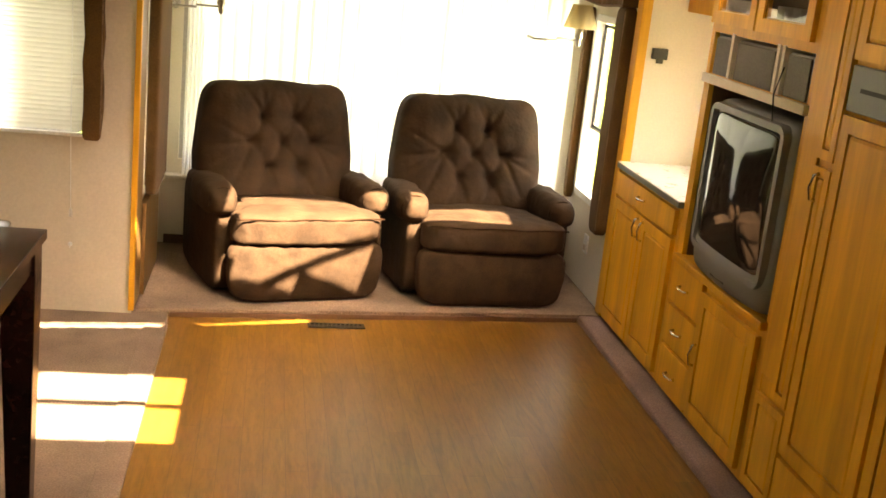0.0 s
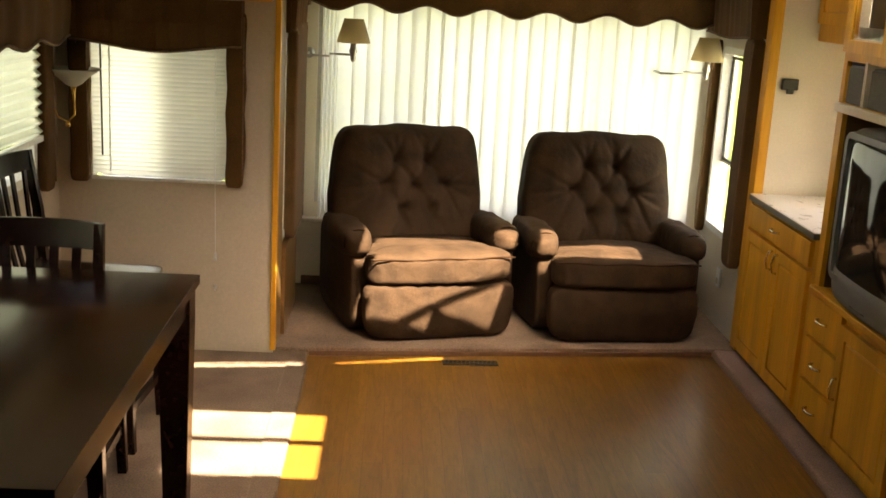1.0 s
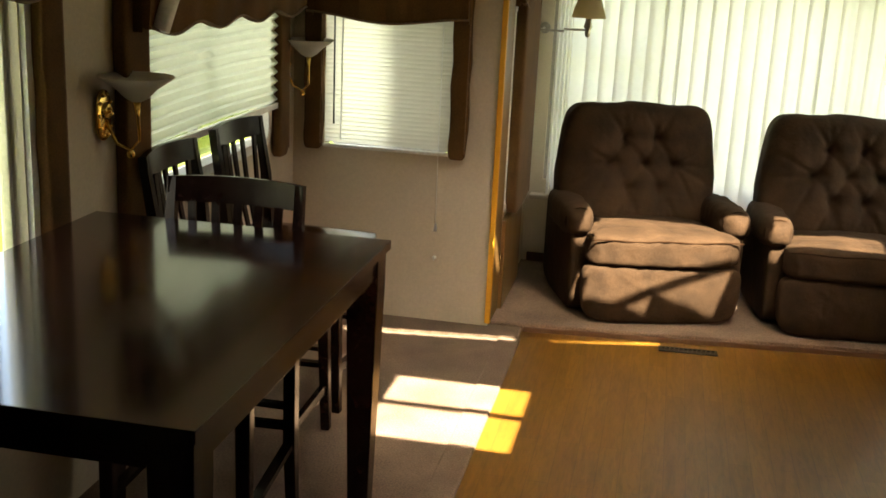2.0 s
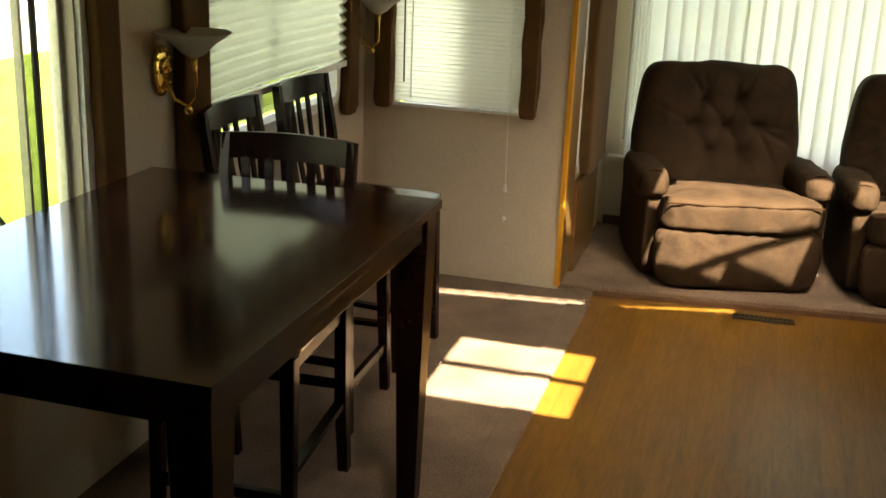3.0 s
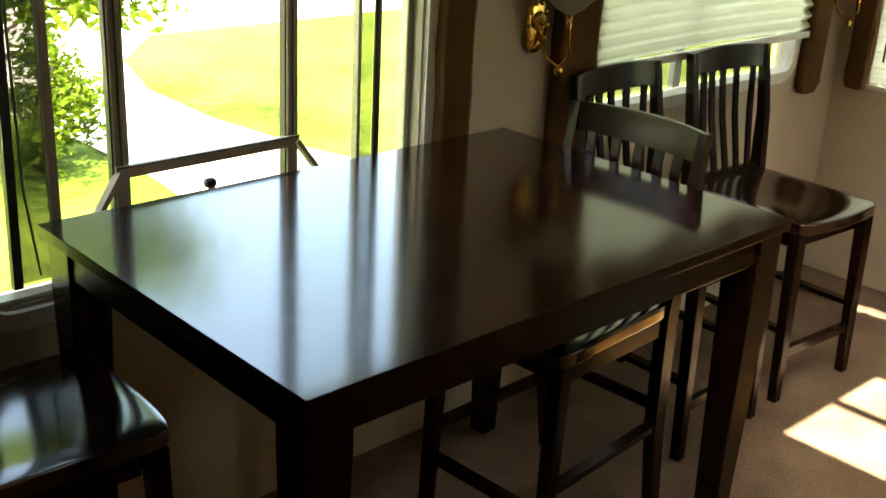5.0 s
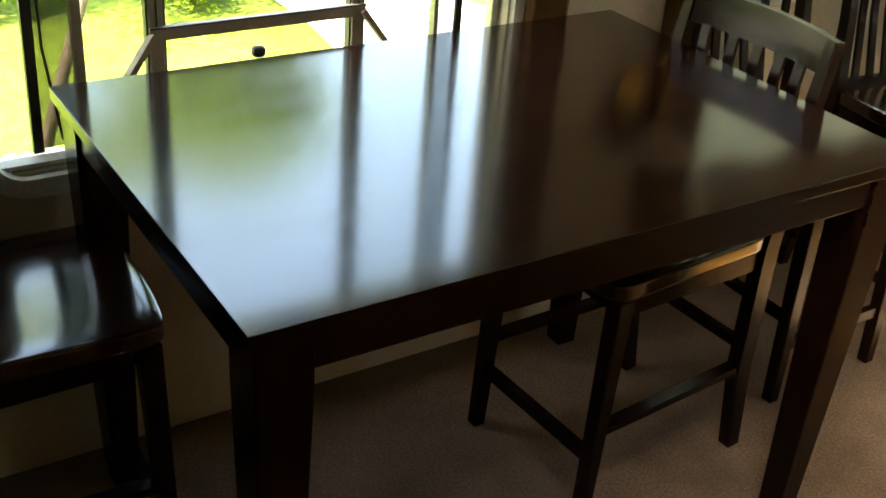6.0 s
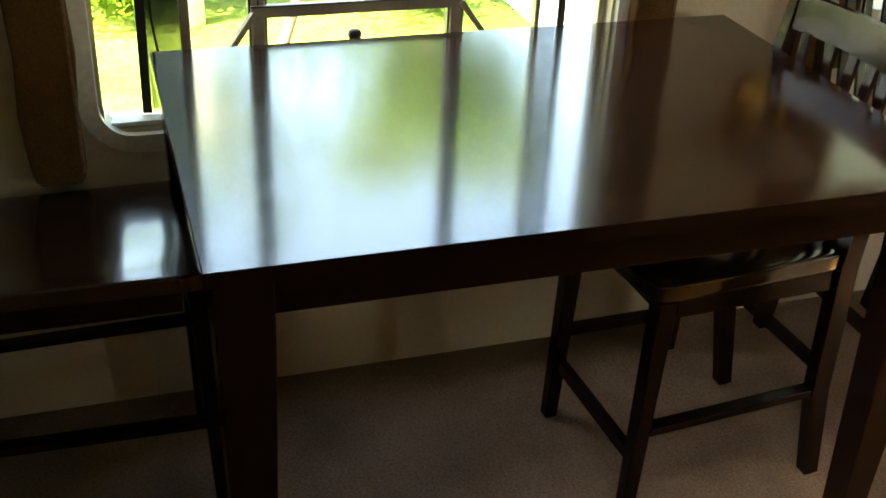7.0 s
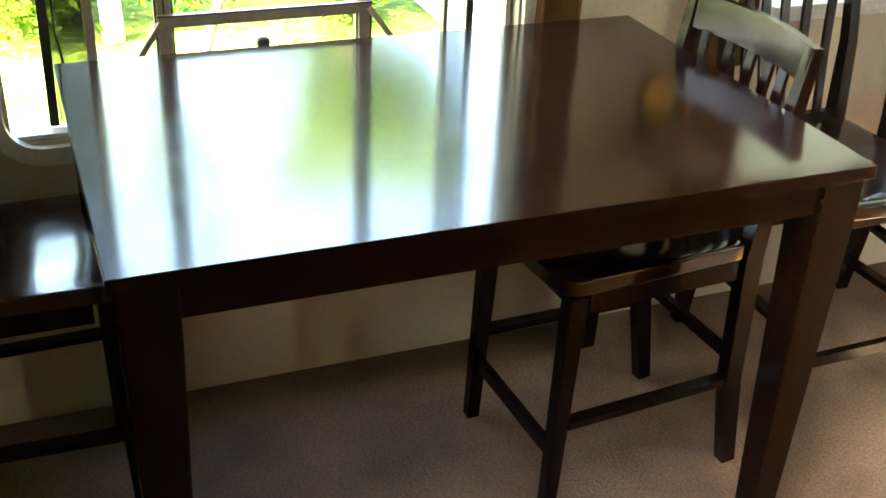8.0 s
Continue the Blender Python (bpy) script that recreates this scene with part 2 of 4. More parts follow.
# lit copy of the leaf colour: sunlight on the far trees is put in
M_LEAF_LIT = sheer("leaves with sunlight in their colour", (0.15, 0.205, 0.018), 0.5)
M_SIDING = mat("white fibreglass skin", (0.68, 0.67, 0.64), 0.4, var=0.04)


# ---- building helpers ----
def thing(name, x, y, z, rz=0, label="", category="", group="", kind=""):
    ob = new(name)
    ob.empty_display_size = 0.05
    ob.matrix_basis = pose(x, y, z, 0, 0, rz)
    return tagged(ob, label, category, group, kind)


def base_of(ob):
    m = ob.matrix_basis.copy()
    while ob.parent:
        ob = ob.parent
        m = ob.matrix_basis @ m
    return m


def finish(bm, name, material, smooth=False):
    bmesh.ops.recalc_face_normals(bm, faces=bm.faces)
    me = bpy.data.meshes.new(name)
    bm.to_mesh(me)
    bm.free()
    for mt in material if isinstance(material, (list, tuple)) else [material]:
        me.materials.append(mt)
    if smooth:
        for poly in me.polygons:
            poly.use_smooth = True
    return me


def part(name, bm, material, parent, label="", placed=True, smooth=False):
    """One mesh under a thing or part. placed: the bmesh is in room coordinates."""
    if placed:
        bmesh.ops.transform(bm, matrix=base_of(parent).inverted(), verts=bm.verts)
    ob = new(name, finish(bm, name, material, smooth))
    ob.parent = parent
    return tagged(ob, label)


def structure(name, bm, material, label, smooth=False, category=""):
    return tagged(new(name, finish(bm, name, material, smooth)), label, category, kind="structure")


def box(bm, x0, x1, y0, y1, z0, z1, bev=0.0, seg=2):
    g = bmesh.ops.create_cube(bm, size=1.0)
    bmesh.ops.transform(bm, verts=g["verts"], matrix=Matrix.Translation(((x0 + x1) / 2, (y0 + y1) / 2, (z0 + z1) / 2))
                        @ Matrix.Diagonal((abs(x1 - x0), abs(y1 - y0), abs(z1 - z0), 1)))
    if bev:
        edges = list({e for v in g["verts"] for e in v.link_edges})
        bmesh.ops.bevel(bm, geom=edges, offset=bev, segments=seg, affect="EDGES", profile=0.5)
    return bm


def one_box(*a, **k):
    return box(bmesh.new(), *a, **k)


def bar(bm, p0, p1, w0, d0, w1=None, d1=None, up=(0, 1, 0)):
    """A four-sided beam from p0 to p1, which may taper."""
    p0, p1 = Vector(p0), Vector(p1)
    w1, d1 = w1 or w0, d1 or d0
    a = (p1 - p0).normalized()
    s = a.cross(Vector(up))
    s = s.normalized() if s.length > 1e-4 else Vector((1, 0, 0))
    t = s.cross(a).normalized()
    rings = []
    for p, w, d in ((p0, w0, d0), (p1, w1, d1)):
        rings.append([bm.verts.new(p + s * (i * w / 2) + t * (j * d / 2)) for i, j in ((-1, -1), (1, -1), (1, 1), (-1, 1))])
    for k in range(4):
        bm.faces.new((rings[0][k], rings[0][(k + 1) % 4], rings[1][(k + 1) % 4], rings[1][k]))
    bm.faces.new(rings[0][::-1])
    bm.faces.new(rings[1])
    return bm


def sweep(bm, pts, sizes, up=(0, 1, 0)):
    """A rectangular section (w, d) carried along points."""
    rings = []
    pts = [Vector(p) for p in pts]
    for n, p in enumerate(pts):
        a = (pts[min(n + 1, len(pts) - 1)] - pts[max(n - 1, 0)]).normalized()
        s = a.cross(Vector(up))
        s = s.normalized() if s.length > 1e-4 else Vector((1, 0, 0))
        t = s.cross(a).normalized()
        w, d = sizes[n]
        rings.append([bm.verts.new(p + s * (i * w / 2) + t * (j * d / 2)) for i, j in ((-1, -1), (1, -1), (1, 1), (-1, 1))])
    for r0, r1 in zip(rings, rings[1:]):
        for k in range(4):
            bm.faces.new((r0[k], r0[(k + 1) % 4], r1[(k + 1) % 4], r1[k]))
    bm.faces.new(rings[0][::-1])
    bm.faces.new(rings[-1])
    return bm


def tube(bm, pts, r, seg=8):
    pts = [Vector(p) for p in pts]
    rings = []
    for n, p in enumerate(pts):
        a = (pts[min(n + 1, len(pts) - 1)] - pts[max(n - 1, 0)]).normalized()
        s = a.cross(Vector((0.13, 0.2, 0.97))).normalized()
        t = s.cross(a).normalized()
        rad = r[n] if isinstance(r, (list, tuple)) else r
        rings.append([bm.verts.new(p + (s * math.cos(q) + t * math.sin(q)) * rad) for q in (2 * math.pi * k / seg for k in range(seg))])
    for r0, r1 in zip(rings, rings[1:]):
        for k in range(seg):
            bm.faces.new((r0[k], r0[(k + 1) % seg], r1[(k + 1) % seg], r1[k]))
    bm.faces.new(rings[0][::-1])
    bm.faces.new(rings[-1])
    return bm


def lathe(bm, profile, seg=24, centre=(0, 0, 0), m=None):
    """A turned form from (radius, height) pairs about the z axis."""
    rings = []
    m = m or Matrix.Identity(4)
    for r, z in profile:
        rings.append([bm.verts.new(Vector(centre) + m @ Vector((r * math.cos(2 * math.pi * k / seg), r * math.sin(2 * math.pi * k / seg), z))) for k in range(seg)])
    for r0, r1 in zip(rings, rings[1:]):
        for k in range(seg):
            bm.faces.new((r0[k], r0[(k + 1) % seg], r1[(k + 1) % seg], r1[k]))
    return bm


def puff(bm, c, h, p=5.0, n=10, shape=None):
    """A soft rounded block with centre c and half sizes h; shape(unit point, place) may move each point."""
    old = set(bm.verts)
    g = bmesh.ops.create_cube(bm, size=2.0)
    es = list({e for v in g["verts"] for e in v.link_edges})
    bmesh.ops.subdivide_edges(bm, edges=es, cuts=n, use_grid_fill=True)
    for v in bm.verts:
        if v in old:
            continue
        q = v.co.copy()
        q = Vector([math.sin(a * math.pi / 2) * 0.55 + a * 0.45 for a in q])
        l = sum(abs(a) ** p for a in q) ** (1 / p)
        u = q / l
        w = Vector((u.x * h[0], u.y * h[1], u.z * h[2]))
        if shape:
            w = shape(u, w)
        v.co = Vector(c) + w
    return bm


def panel(bm, axis, c0, c1, u0, u1, v0, v1, holes=()):
    """A slab across an axis ('x', 'y' or 'z') between c0 and c1, with rectangular holes (u0, u1, v0, v1) through it."""
    us = sorted({u0, u1, *[a for h in holes for a in h[:2] if u0 < a < u1]})
    vs = sorted({v0, v1, *[a for h in holes for a in h[2:] if v0 < a < v1]})

    def solid(i, j):
        if not (0 <= i < len(us) - 1 and 0 <= j < len(vs) - 1):
            return False
        u, v = (us[i] + us[i + 1]) / 2, (vs[j] + vs[j + 1]) / 2
        return not any(h[0] < u < h[1] and h[2] < v < h[3] for h in holes)

    made = {}

    def vert(u, v, c):
        key = (u, v, c)
        if key not in made:
            made[key] = bm.verts.new({"x": (c, u, v), "y": (u, c, v), "z": (u, v, c)}[axis])
        return made[key]

    for i in range(len(us) - 1):
        for j in range(len(vs) - 1):
            if not solid(i, j):
                continue
            a, b, c, d = us[i], us[i + 1], vs[j], vs[j + 1]
            for k in (c0, c1):
                bm.faces.new([vert(a, c, k), vert(b, c, k), vert(b, d, k), vert(a, d, k)])
            for on, (p, q) in ((solid(i - 1, j), ((a, c), (a, d))), (solid(i + 1, j), ((b, c), (b, d))),
                               (solid(i, j - 1), ((a, c), (b, c))), (solid(i, j + 1), ((a, d), (b, d)))):
                if not on:
                    bm.faces.new([vert(*p, c0), vert(*q, c0), vert(*q, c1), vert(*p, c1)])
    return bm


def round_frame(bm, axis, c0, c1, u0, u1, v0, v1, w, r):
    """A frame of width w with rounded corners of radius r, between c0 and c1 on an axis."""
    def ring(d, rad):
        pts = []
        for cu, cv, a0 in ((u1 - d - rad, v1 - d - rad, 0), (u0 + d + rad, v1 - d - rad, 90), (u0 + d + rad, v0 + d + rad, 180), (u1 - d - rad, v0 + d + rad, 270)):
            for k in range(7):
                a = radians(a0 + 15 * k)
                pts.append((cu + rad * math.cos(a), cv + rad * math.sin(a)))
        return pts

    def vert(p, c):
        return bm.verts.new({"x": (c, p[0], p[1]), "y": (p[0], c, p[1])}[axis])

    rings = [[vert(p, c) for p in ring(d, rad)] for d, rad, c in ((0, r, c0), (0.004, r, c1), (w - 0.006, max(r - w, 0.012), c1), (w, max(r - w, 0.01), c0))]
    n = len(rings[0])
    for a in range(4):
        r0, r1 = rings[a], rings[(a + 1) % 4]
        for k in range(n):
            bm.faces.new((r0[k], r0[(k + 1) % n], r1[(k + 1) % n], r1[k]))
    return bm


def slab(outline, z0, z1, bev=0.0):
    """An upright prism over a floor outline of (x, y) corners, with softened top edges."""
    b = bmesh.new()
    low, high = [[b.verts.new((x, y, z)) for x, y in outline] for z in (z0, z1)]
    n = len(outline)
    b.faces.new(low[::-1])
    b.faces.new(high)
    for k in range(n):
        b.faces.new((low[k], low[(k + 1) % n], high[(k + 1) % n], high[k]))
    if bev:
        bmesh.ops.bevel(b, geom=[e for e in b.edges if all(v.co.z > z1 - 1e-5 for v in e.verts)], offset=bev, segments=2, affect="EDGES", profile=0.5)
    return b


# ---- structure: floors, walls, ceiling ----
CEIL = 2.05
structure("floor", one_box(0.15, 2.20, -3.3, 3.54, -0.05, 0.0), M_VINYL, "glossy honey-brown wood-look vinyl floor of the aisle", category="floor")
structure("carpet_dining", one_box(-1.0, 0.165, -1.7, 3.20, -0.05, 0.006, 0.004), M_CARPET, "worn taupe carpet under the dining table", category="carpet")
structure("carpet_edge", one_box(0.070, 0.170, -1.7, 3.146, -0.05, 0.013, 0.009), M_CARPET, "rolled taupe carpet edge beside the vinyl", category="carpet")
structure("carpet_ledge", slab(((-1.0, 2.985), (0.158, 3.150), (0.158, 3.29), (-0.02, 3.36), (-1.0, 3.36)), -0.05, 0.020, 0.008), M_CARPET, "taupe carpet on a low ledge along the end wall", category="carpet")
structure("carpet_lounge", slab(((-0.02, 3.275), (2.12, 3.508), (2.27, 3.508), (2.27, 4.42), (-0.02, 4.42)), -0.05, 0.036, 0.010), M_CARPET, "taupe carpet under the two recliners", category="carpet")
structure("carpet_step", one_box(2.125, 2.40, -3.3, 3.52, -0.05, 0.032, 0.014), M_STEP, "mauve-grey carpeted step along the oak cabinets", category="carpet")
structure("floor_deck", panel(bmesh.new(), "z", -0.14, -0.055, -1.03, 2.80, -3.38, 4.48), M_SIDING, "plain underside deck below the floor coverings", category="floor")
structure("floor_side", one_box(2.39, 2.72, -3.3, 0.40, -0.054, 0.0), M_VINYL, "wood-look vinyl along the right wall", category="floor")
structure("trim_threshold", slab(((0.165, 3.283), (2.118, 3.495), (2.118, 3.507), (0.165, 3.295)), 0.0, 0.022, 0.003), M_NICHE, "thin dark metal edge strip between vinyl and carpet", category="trim")

structure("wall_left", panel(bmesh.new(), "x", -1.03, -0.95, -1.6, 3.33, -0.05, CEIL, [(-0.10, 1.06, 0.72, 1.62), (1.75, 2.90, 0.87, 1.56)]), M_WALL, "beige papered wall behind the dining table with two windows", category="wall")
structure("wall_end", panel(bmesh.new(), "y", 3.25, 3.33, -0.95, 0.0, -0.05, CEIL, [(-0.80, -0.21, 0.80, 1.44)]), M_WALL, "beige papered end wall with a small blinded window", category="wall")
structure("wall_lounge_left", panel(bmesh.new(), "x", -0.08, 0.0, 3.33, 4.40, -0.05, CEIL, [(3.50, 4.00, 0.52, 1.45)]), M_CREAM, "cream side wall of the lounge alcove", category="wall")
structure("wall_back", panel(bmesh.new(), "y", 4.40, 4.48, -0.08, 2.33, -0.05, CEIL, [(0.09, 2.16, 0.50, 1.62)]), M_CREAM, "cream back wall with a wide picture window", category="wall")
structure("wall_lounge_right", panel(bmesh.new(), "x", 2.25, 2.33, 3.58, 4.40, -0.05, CEIL, [(3.79, 4.27, 0.52, 1.45)]), M_CREAM, "cream side wall of the lounge alcove with a narrow window", category="wall")
structure("wall_counter", panel(bmesh.new(), "y", 3.50, 3.58, 2.25, 2.80, -0.05, CEIL), M_CREAM, "bright cream wall beside the counter", category="wall")
# the hole is an unseen opening, added for the counter's fill light
structure("wall_right", panel(bmesh.new(), "x", 2.72, 2.80, -3.3, 3.50, -0.05, CEIL, [(2.70, 2.98, 0.95, 1.45)]), M_CREAM, "cream wall behind the oak cabinets", category="wall")
structure("wall_near_end", panel(bmesh.new(), "y", -1.68, -1.60, -1.03, 0.10, -0.05, CEIL), M_WALL, "plain beige end wall of the dining bay", category="wall")
# unseen closing walls, given dark wood to cut the light they bounce back
structure("wall_near_side", panel(bmesh.new(), "x", 0.02, 0.10, -3.3, -1.68, -0.05, CEIL), M_WALNUT, "plain unseen side wall, added in brown wood to close the room", category="wall")
structure("wall_front", panel(bmesh.new(), "y", -3.38, -3.30, 0.02, 2.80, -0.05, CEIL), M_WALNUT, "plain unseen front wall, added in brown wood to close the room", category="wall")
# unseen ceiling openings, added and sized to shape the sun patches inside
SUN_OPENINGS = [(0.365, 0.915, 0.32, 0.625), (0.365, 0.915, 0.65, 0.92), (0.93, 1.615, 1.945, 2.52), (0.98, 1.30, 1.855, 1.945), (0.85, 0.93, 2.16, 2.42), (0.50, 0.56, 1.90, 2.02), (1.71, 2.44, 2.255, 2.52)]
# added rows of narrow openings, whose light lies slantwise along the carpet ledge
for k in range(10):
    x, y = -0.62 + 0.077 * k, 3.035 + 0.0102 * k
    SUN_OPENINGS.append((x + 0.615, x + 0.693, y - 0.030 - 1.64, y + 0.024 - 1.64))
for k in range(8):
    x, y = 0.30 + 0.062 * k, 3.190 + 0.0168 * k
    SUN_OPENINGS.append((x + 0.615, x + 0.678, y - 0.022 - 0.0018 * k - 1.64, y + 0.012 + 0.0014 * k - 1.64))
structure("ceiling", panel(bmesh.new(), "z", CEIL, CEIL + 0.03, -1.03, 2.80, -3.38, 4.48, SUN_OPENINGS), M_CEIL, "white ceiling with unseen openings added to shape the sun patches", category="ceiling")
# the roof skin lies above; its added openings stand over the ceiling's along the sun's way
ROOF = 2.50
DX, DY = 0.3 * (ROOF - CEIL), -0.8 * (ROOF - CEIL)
b = panel(bmesh.new(), "z", ROOF, ROOF + 0.02, -1.06, 2.83, -3.41, 4.51, [(a + DX - 0.02, c + DX + 0.02, d + DY - 0.02, e + DY + 0.02) for a, c, d, e in SUN_OPENINGS])
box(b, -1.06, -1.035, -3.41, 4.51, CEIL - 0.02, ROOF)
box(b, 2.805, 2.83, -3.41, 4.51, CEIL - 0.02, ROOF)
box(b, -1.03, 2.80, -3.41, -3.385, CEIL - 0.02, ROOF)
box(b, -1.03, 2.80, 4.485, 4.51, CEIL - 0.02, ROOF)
structure("roof", b, M_SIDING, "white fibreglass roof skin with unseen openings added for the sun", category="roof")
# unseen bar, added to cast the slanting dark band on the recliner's front
structure("shadow_bar", bar(bmesh.new(), (0.88, 1.664, CEIL + 0.015), (1.70, 2.254, CEIL + 0.015), 0.035, 0.012, up=(0, 0, 1)), M_WHITE, "thin unseen bar added to cast a slanting shadow on the recliner", category="trim")
# oak trims
structure("trim_corner_panel", box(bmesh.new(), 0.002, 0.012, 3.264, 3.465, 0.036, CEIL - 0.01, 0.003), M_WALNUT, "brown wood panel on the side of the corner", category="trim")
structure("trim_corner", box(bmesh.new(), -0.012, 0.013, 3.232, 3.262, 0.036, CEIL, 0.004), M_OAK, "tall honey oak corner post of the dining bay", category="trim")
structure("trim_counter_post", box(bmesh.new(), 2.222, 2.270, 3.478, 3.56, 0.046, CEIL, 0.006), M_OAK, "tall honey oak post at the end of the counter", category="trim")
structure("trim_header", box(bmesh.new(), -0.95, -0.025, 3.205, 3.248, 1.60, 1.70, 0.006), M_OAK, "honey oak header board over the small window", category="trim")
structure("trim_lounge_panel", box(bmesh.new(), 0.002, 0.030, 3.470, 4.05, 0.037, 0.47, 0.003), M_WALNUT, "brown wood lower panel beside the recliner", category="trim")
structure("baseboard_back", one_box(0.03, 2.24, 4.382, 4.398, 0.036, 0.085, 0.003), M_NICHE, "thin dark baseboard along the back wall", category="baseboard")

# ---- outside ----
g = bmesh.new()
box(g, -220, 220, -220, 220, -1.2, -0.90)
structure("ground", g, M_GRASS, "sunlit mown lawn outside the windows", category="lawn")
b = bmesh.new()
edge_a = [(-1.6, 4.9), (-4.6, 4.75), (-5.8, 4.35), (-7.0, 4.18), (-8.2, 4.22), (-9.4, 4.6), (-10.6, 5.6)]
edge_b = [(-1.6, 2.7), (-4.6, 2.8), (-5.8, 2.95), (-7.0, 2.95), (-8.2, 2.8), (-9.4, 2.3), (-10.6, 1.2)]
for z in (-0.95, -0.886):
    b.faces.new([b.verts.new((x, y, z)) for x, y in edge_a + edge_b[::-1]])
structure("path", b, M_GRAVEL, "pale concrete path across the lawn", category="path")
structure("road", one_box(-17.5, -10.55, -80, 80, -0.96, -0.880, 0.01), M_GRAVEL, "wide pale gravel road beyond the lawn", category="road")


def tree(name, x, y, height, spread, bark, n_leaf, label, low=0.3, lean=0.0, r=0.11, turn=0, leaf=None):
    rnd = random.Random(int(x * 31 + y * 77))
    t = thing(name, x, y, -0.90, turn, label, "tree", "garden trees")
    b = bmesh.new()
    tops = []
    trunk = [Vector((lean * k / 6 + rnd.uniform(-0.04, 0.04), rnd.uniform(-0.04, 0.04), height * 0.8 * k / 6)) for k in range(7)]
    tube(b, trunk, [r * (1 - 0.12 * k) for k in range(7)], 9)
    for k in range(16):
        first = 2 if low > 0.1 else 0
        s = trunk[first + k % 5].lerp(trunk[min(6, first + 1 + k % 5)], rnd.random())
        a = rnd.uniform(0, 6.283)
        e = s + Vector((math.cos(a), math.sin(a), rnd.uniform(-0.1, 0.7))) * spread * rnd.uniform(0.5, 0.95)
        mid = s.lerp(e, 0.5) + Vector((0, 0, 0.12))
        tube(b, [s, mid, e], [r * 0.3, r * 0.2, r * 0.08], 5)
        tops += [mid, e, s.lerp(e, 0.75)]
    part("trunk", b, bark, t, placed=False, smooth=True)
    vs, fs = [], []
    for k in range(n_leaf):
        c = rnd.choice(tops) + Vector((rnd.gauss(0, 1), rnd.gauss(0, 1), rnd.gauss(0, 0.8))) * spread * 0.17
        if c.z < height * low:
            c.z = height * low + rnd.random() * 0.3
        a, l = Vector((rnd.gauss(0, 1), rnd.gauss(0, 1), rnd.gauss(0, 0.6))).normalized(), rnd.uniform(0.04, 0.08) * max(0.58, spread * 0.8)
        s = a.cross(Vector((rnd.gauss(0, 1), rnd.gauss(0, 1), rnd.gauss(0, 1)))).normalized() * l * 0.4
        i = len(vs)
        vs += [c - a * l, c + s, c + a * l, c - s]
        fs.append((i, i + 1, i + 2, i + 3))
    me = bpy.data.meshes.new("crown")
    me.from_pydata(vs, [], fs)
    me.materials.append(leaf or M_LEAF)
    ob = new("crown", me)
    ob.parent = t
    return t


tree("broadleaf_tree", -4.0, 0.62, 3.9, 0.74, M_BARK, 10000, "young leafy tree leaning close to the dining window", 0.415, 0.95, 0.035, 90)
tree("birch_tree", -6.35, 0.62, 5.5, 1.2, M_BIRCH, 2500, "young birch with a pale white trunk", 0.35, 0.1, 0.08)
tree("shrub", -6.9, 0.45, 1.9, 0.95, M_BARK, 12000, "dense green shrub at the lawn's edge", 0.05, 0.0, 0.04)
tree("shrub", -6.6, 2.45, 1.1, 0.50, M_BARK, 3500, "low green shrub beside the path", 0.05, 0.0, 0.03)
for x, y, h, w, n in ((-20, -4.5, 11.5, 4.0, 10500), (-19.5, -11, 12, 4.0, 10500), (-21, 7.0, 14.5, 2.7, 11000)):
    tree("broadleaf_tree", x, y, h, w, M_BARK, n, "tall leafy tree across the gravel road", 0.12, 0.0, 0.2, 0, M_LEAF_LIT)
for x, y, h in ((-23, 1.5, 4.8), (-24, 14, 4.6), (-25, 21, 5.0)):
    tree("broadleaf_tree", x, y, h, 2.6, M_BARK, 7000, "low leafy tree far across the gravel road", 0.12, 0.0, 0.12)


# ---- windows ----
def pane(bm_axis, c, u0, u1, v0, v1, parent):
    b = bmesh.new()
    if bm_axis == "x":
        box(b, c - 0.002, c + 0.002, u0, u1, v0, v1)
    else:
        box(b, u0, u1, c - 0.002, c + 0.002, v0, v1)
    ob = part("pane", b, M_GLASS, parent)
    ob.visible_shadow = False
    return ob


# big dining window
w1 = thing("window_1", -0.99, 0.47, 0.72, 0, "wide uncovered window with a rounded white frame and an outward-tilting sash", "window", kind="structure")
part("window_frame", round_frame(bmesh.new(), "x", -0.985, -0.935, -0.155, 1.112, 0.665, 1.675, 0.05, 0.12), M_WHITE, w1, "rounded white frame", smooth=False)
b = bmesh.new()
box(b, -1.010, -0.990, 0.075, 0.096, 0.735, 1.61, 0.003)
part("mullion", b, M_SASH, w1)
for y, wd in ((0.242, 0.032), (0.692, 0.030)):
    m = part("mullion", one_box(-1.022, -0.998, y - wd / 2, y + wd / 2, 0.73, 1.61, 0.004), M_SASH, w1)
    for s in (-1, 1):
        part("gasket", one_box(-1.024, -1.002, min(y + s * wd / 2, y + s * (wd / 2 + 0.004)), max(y + s * wd / 2, y + s * (wd / 2 + 0.004)), 0.73, 1.61), M_BLACK, m)
    part("gasket", one_box(-0.9975, -0.9955, y - 0.0015, y + 0.0015, 0.96, 1.61), M_BLACK, m)
part("mullion", one_box(-1.004, -0.990, 0.944, 0.961, 0.73, 1.61, 0.003), M_BLACK, w1, "black gasketed meeting rail")
part("mullion", one_box(-1.01, -0.985, 0.882, 0.893, 0.73, 1.61, 0.002), M_FRAME, w1)
part("jamb", one_box(-1.015, -0.985, 1.042, 1.058, 0.73, 1.61, 0.004), M_FRAME, w1, "grey aluminium jamb")
part("jamb", bar(bmesh.new(), (-1.0, -0.008, 0.735), (-1.0, 0.004, 1.61), 0.018, 0.02), M_BLACK, w1, "black sliding-pane edge")
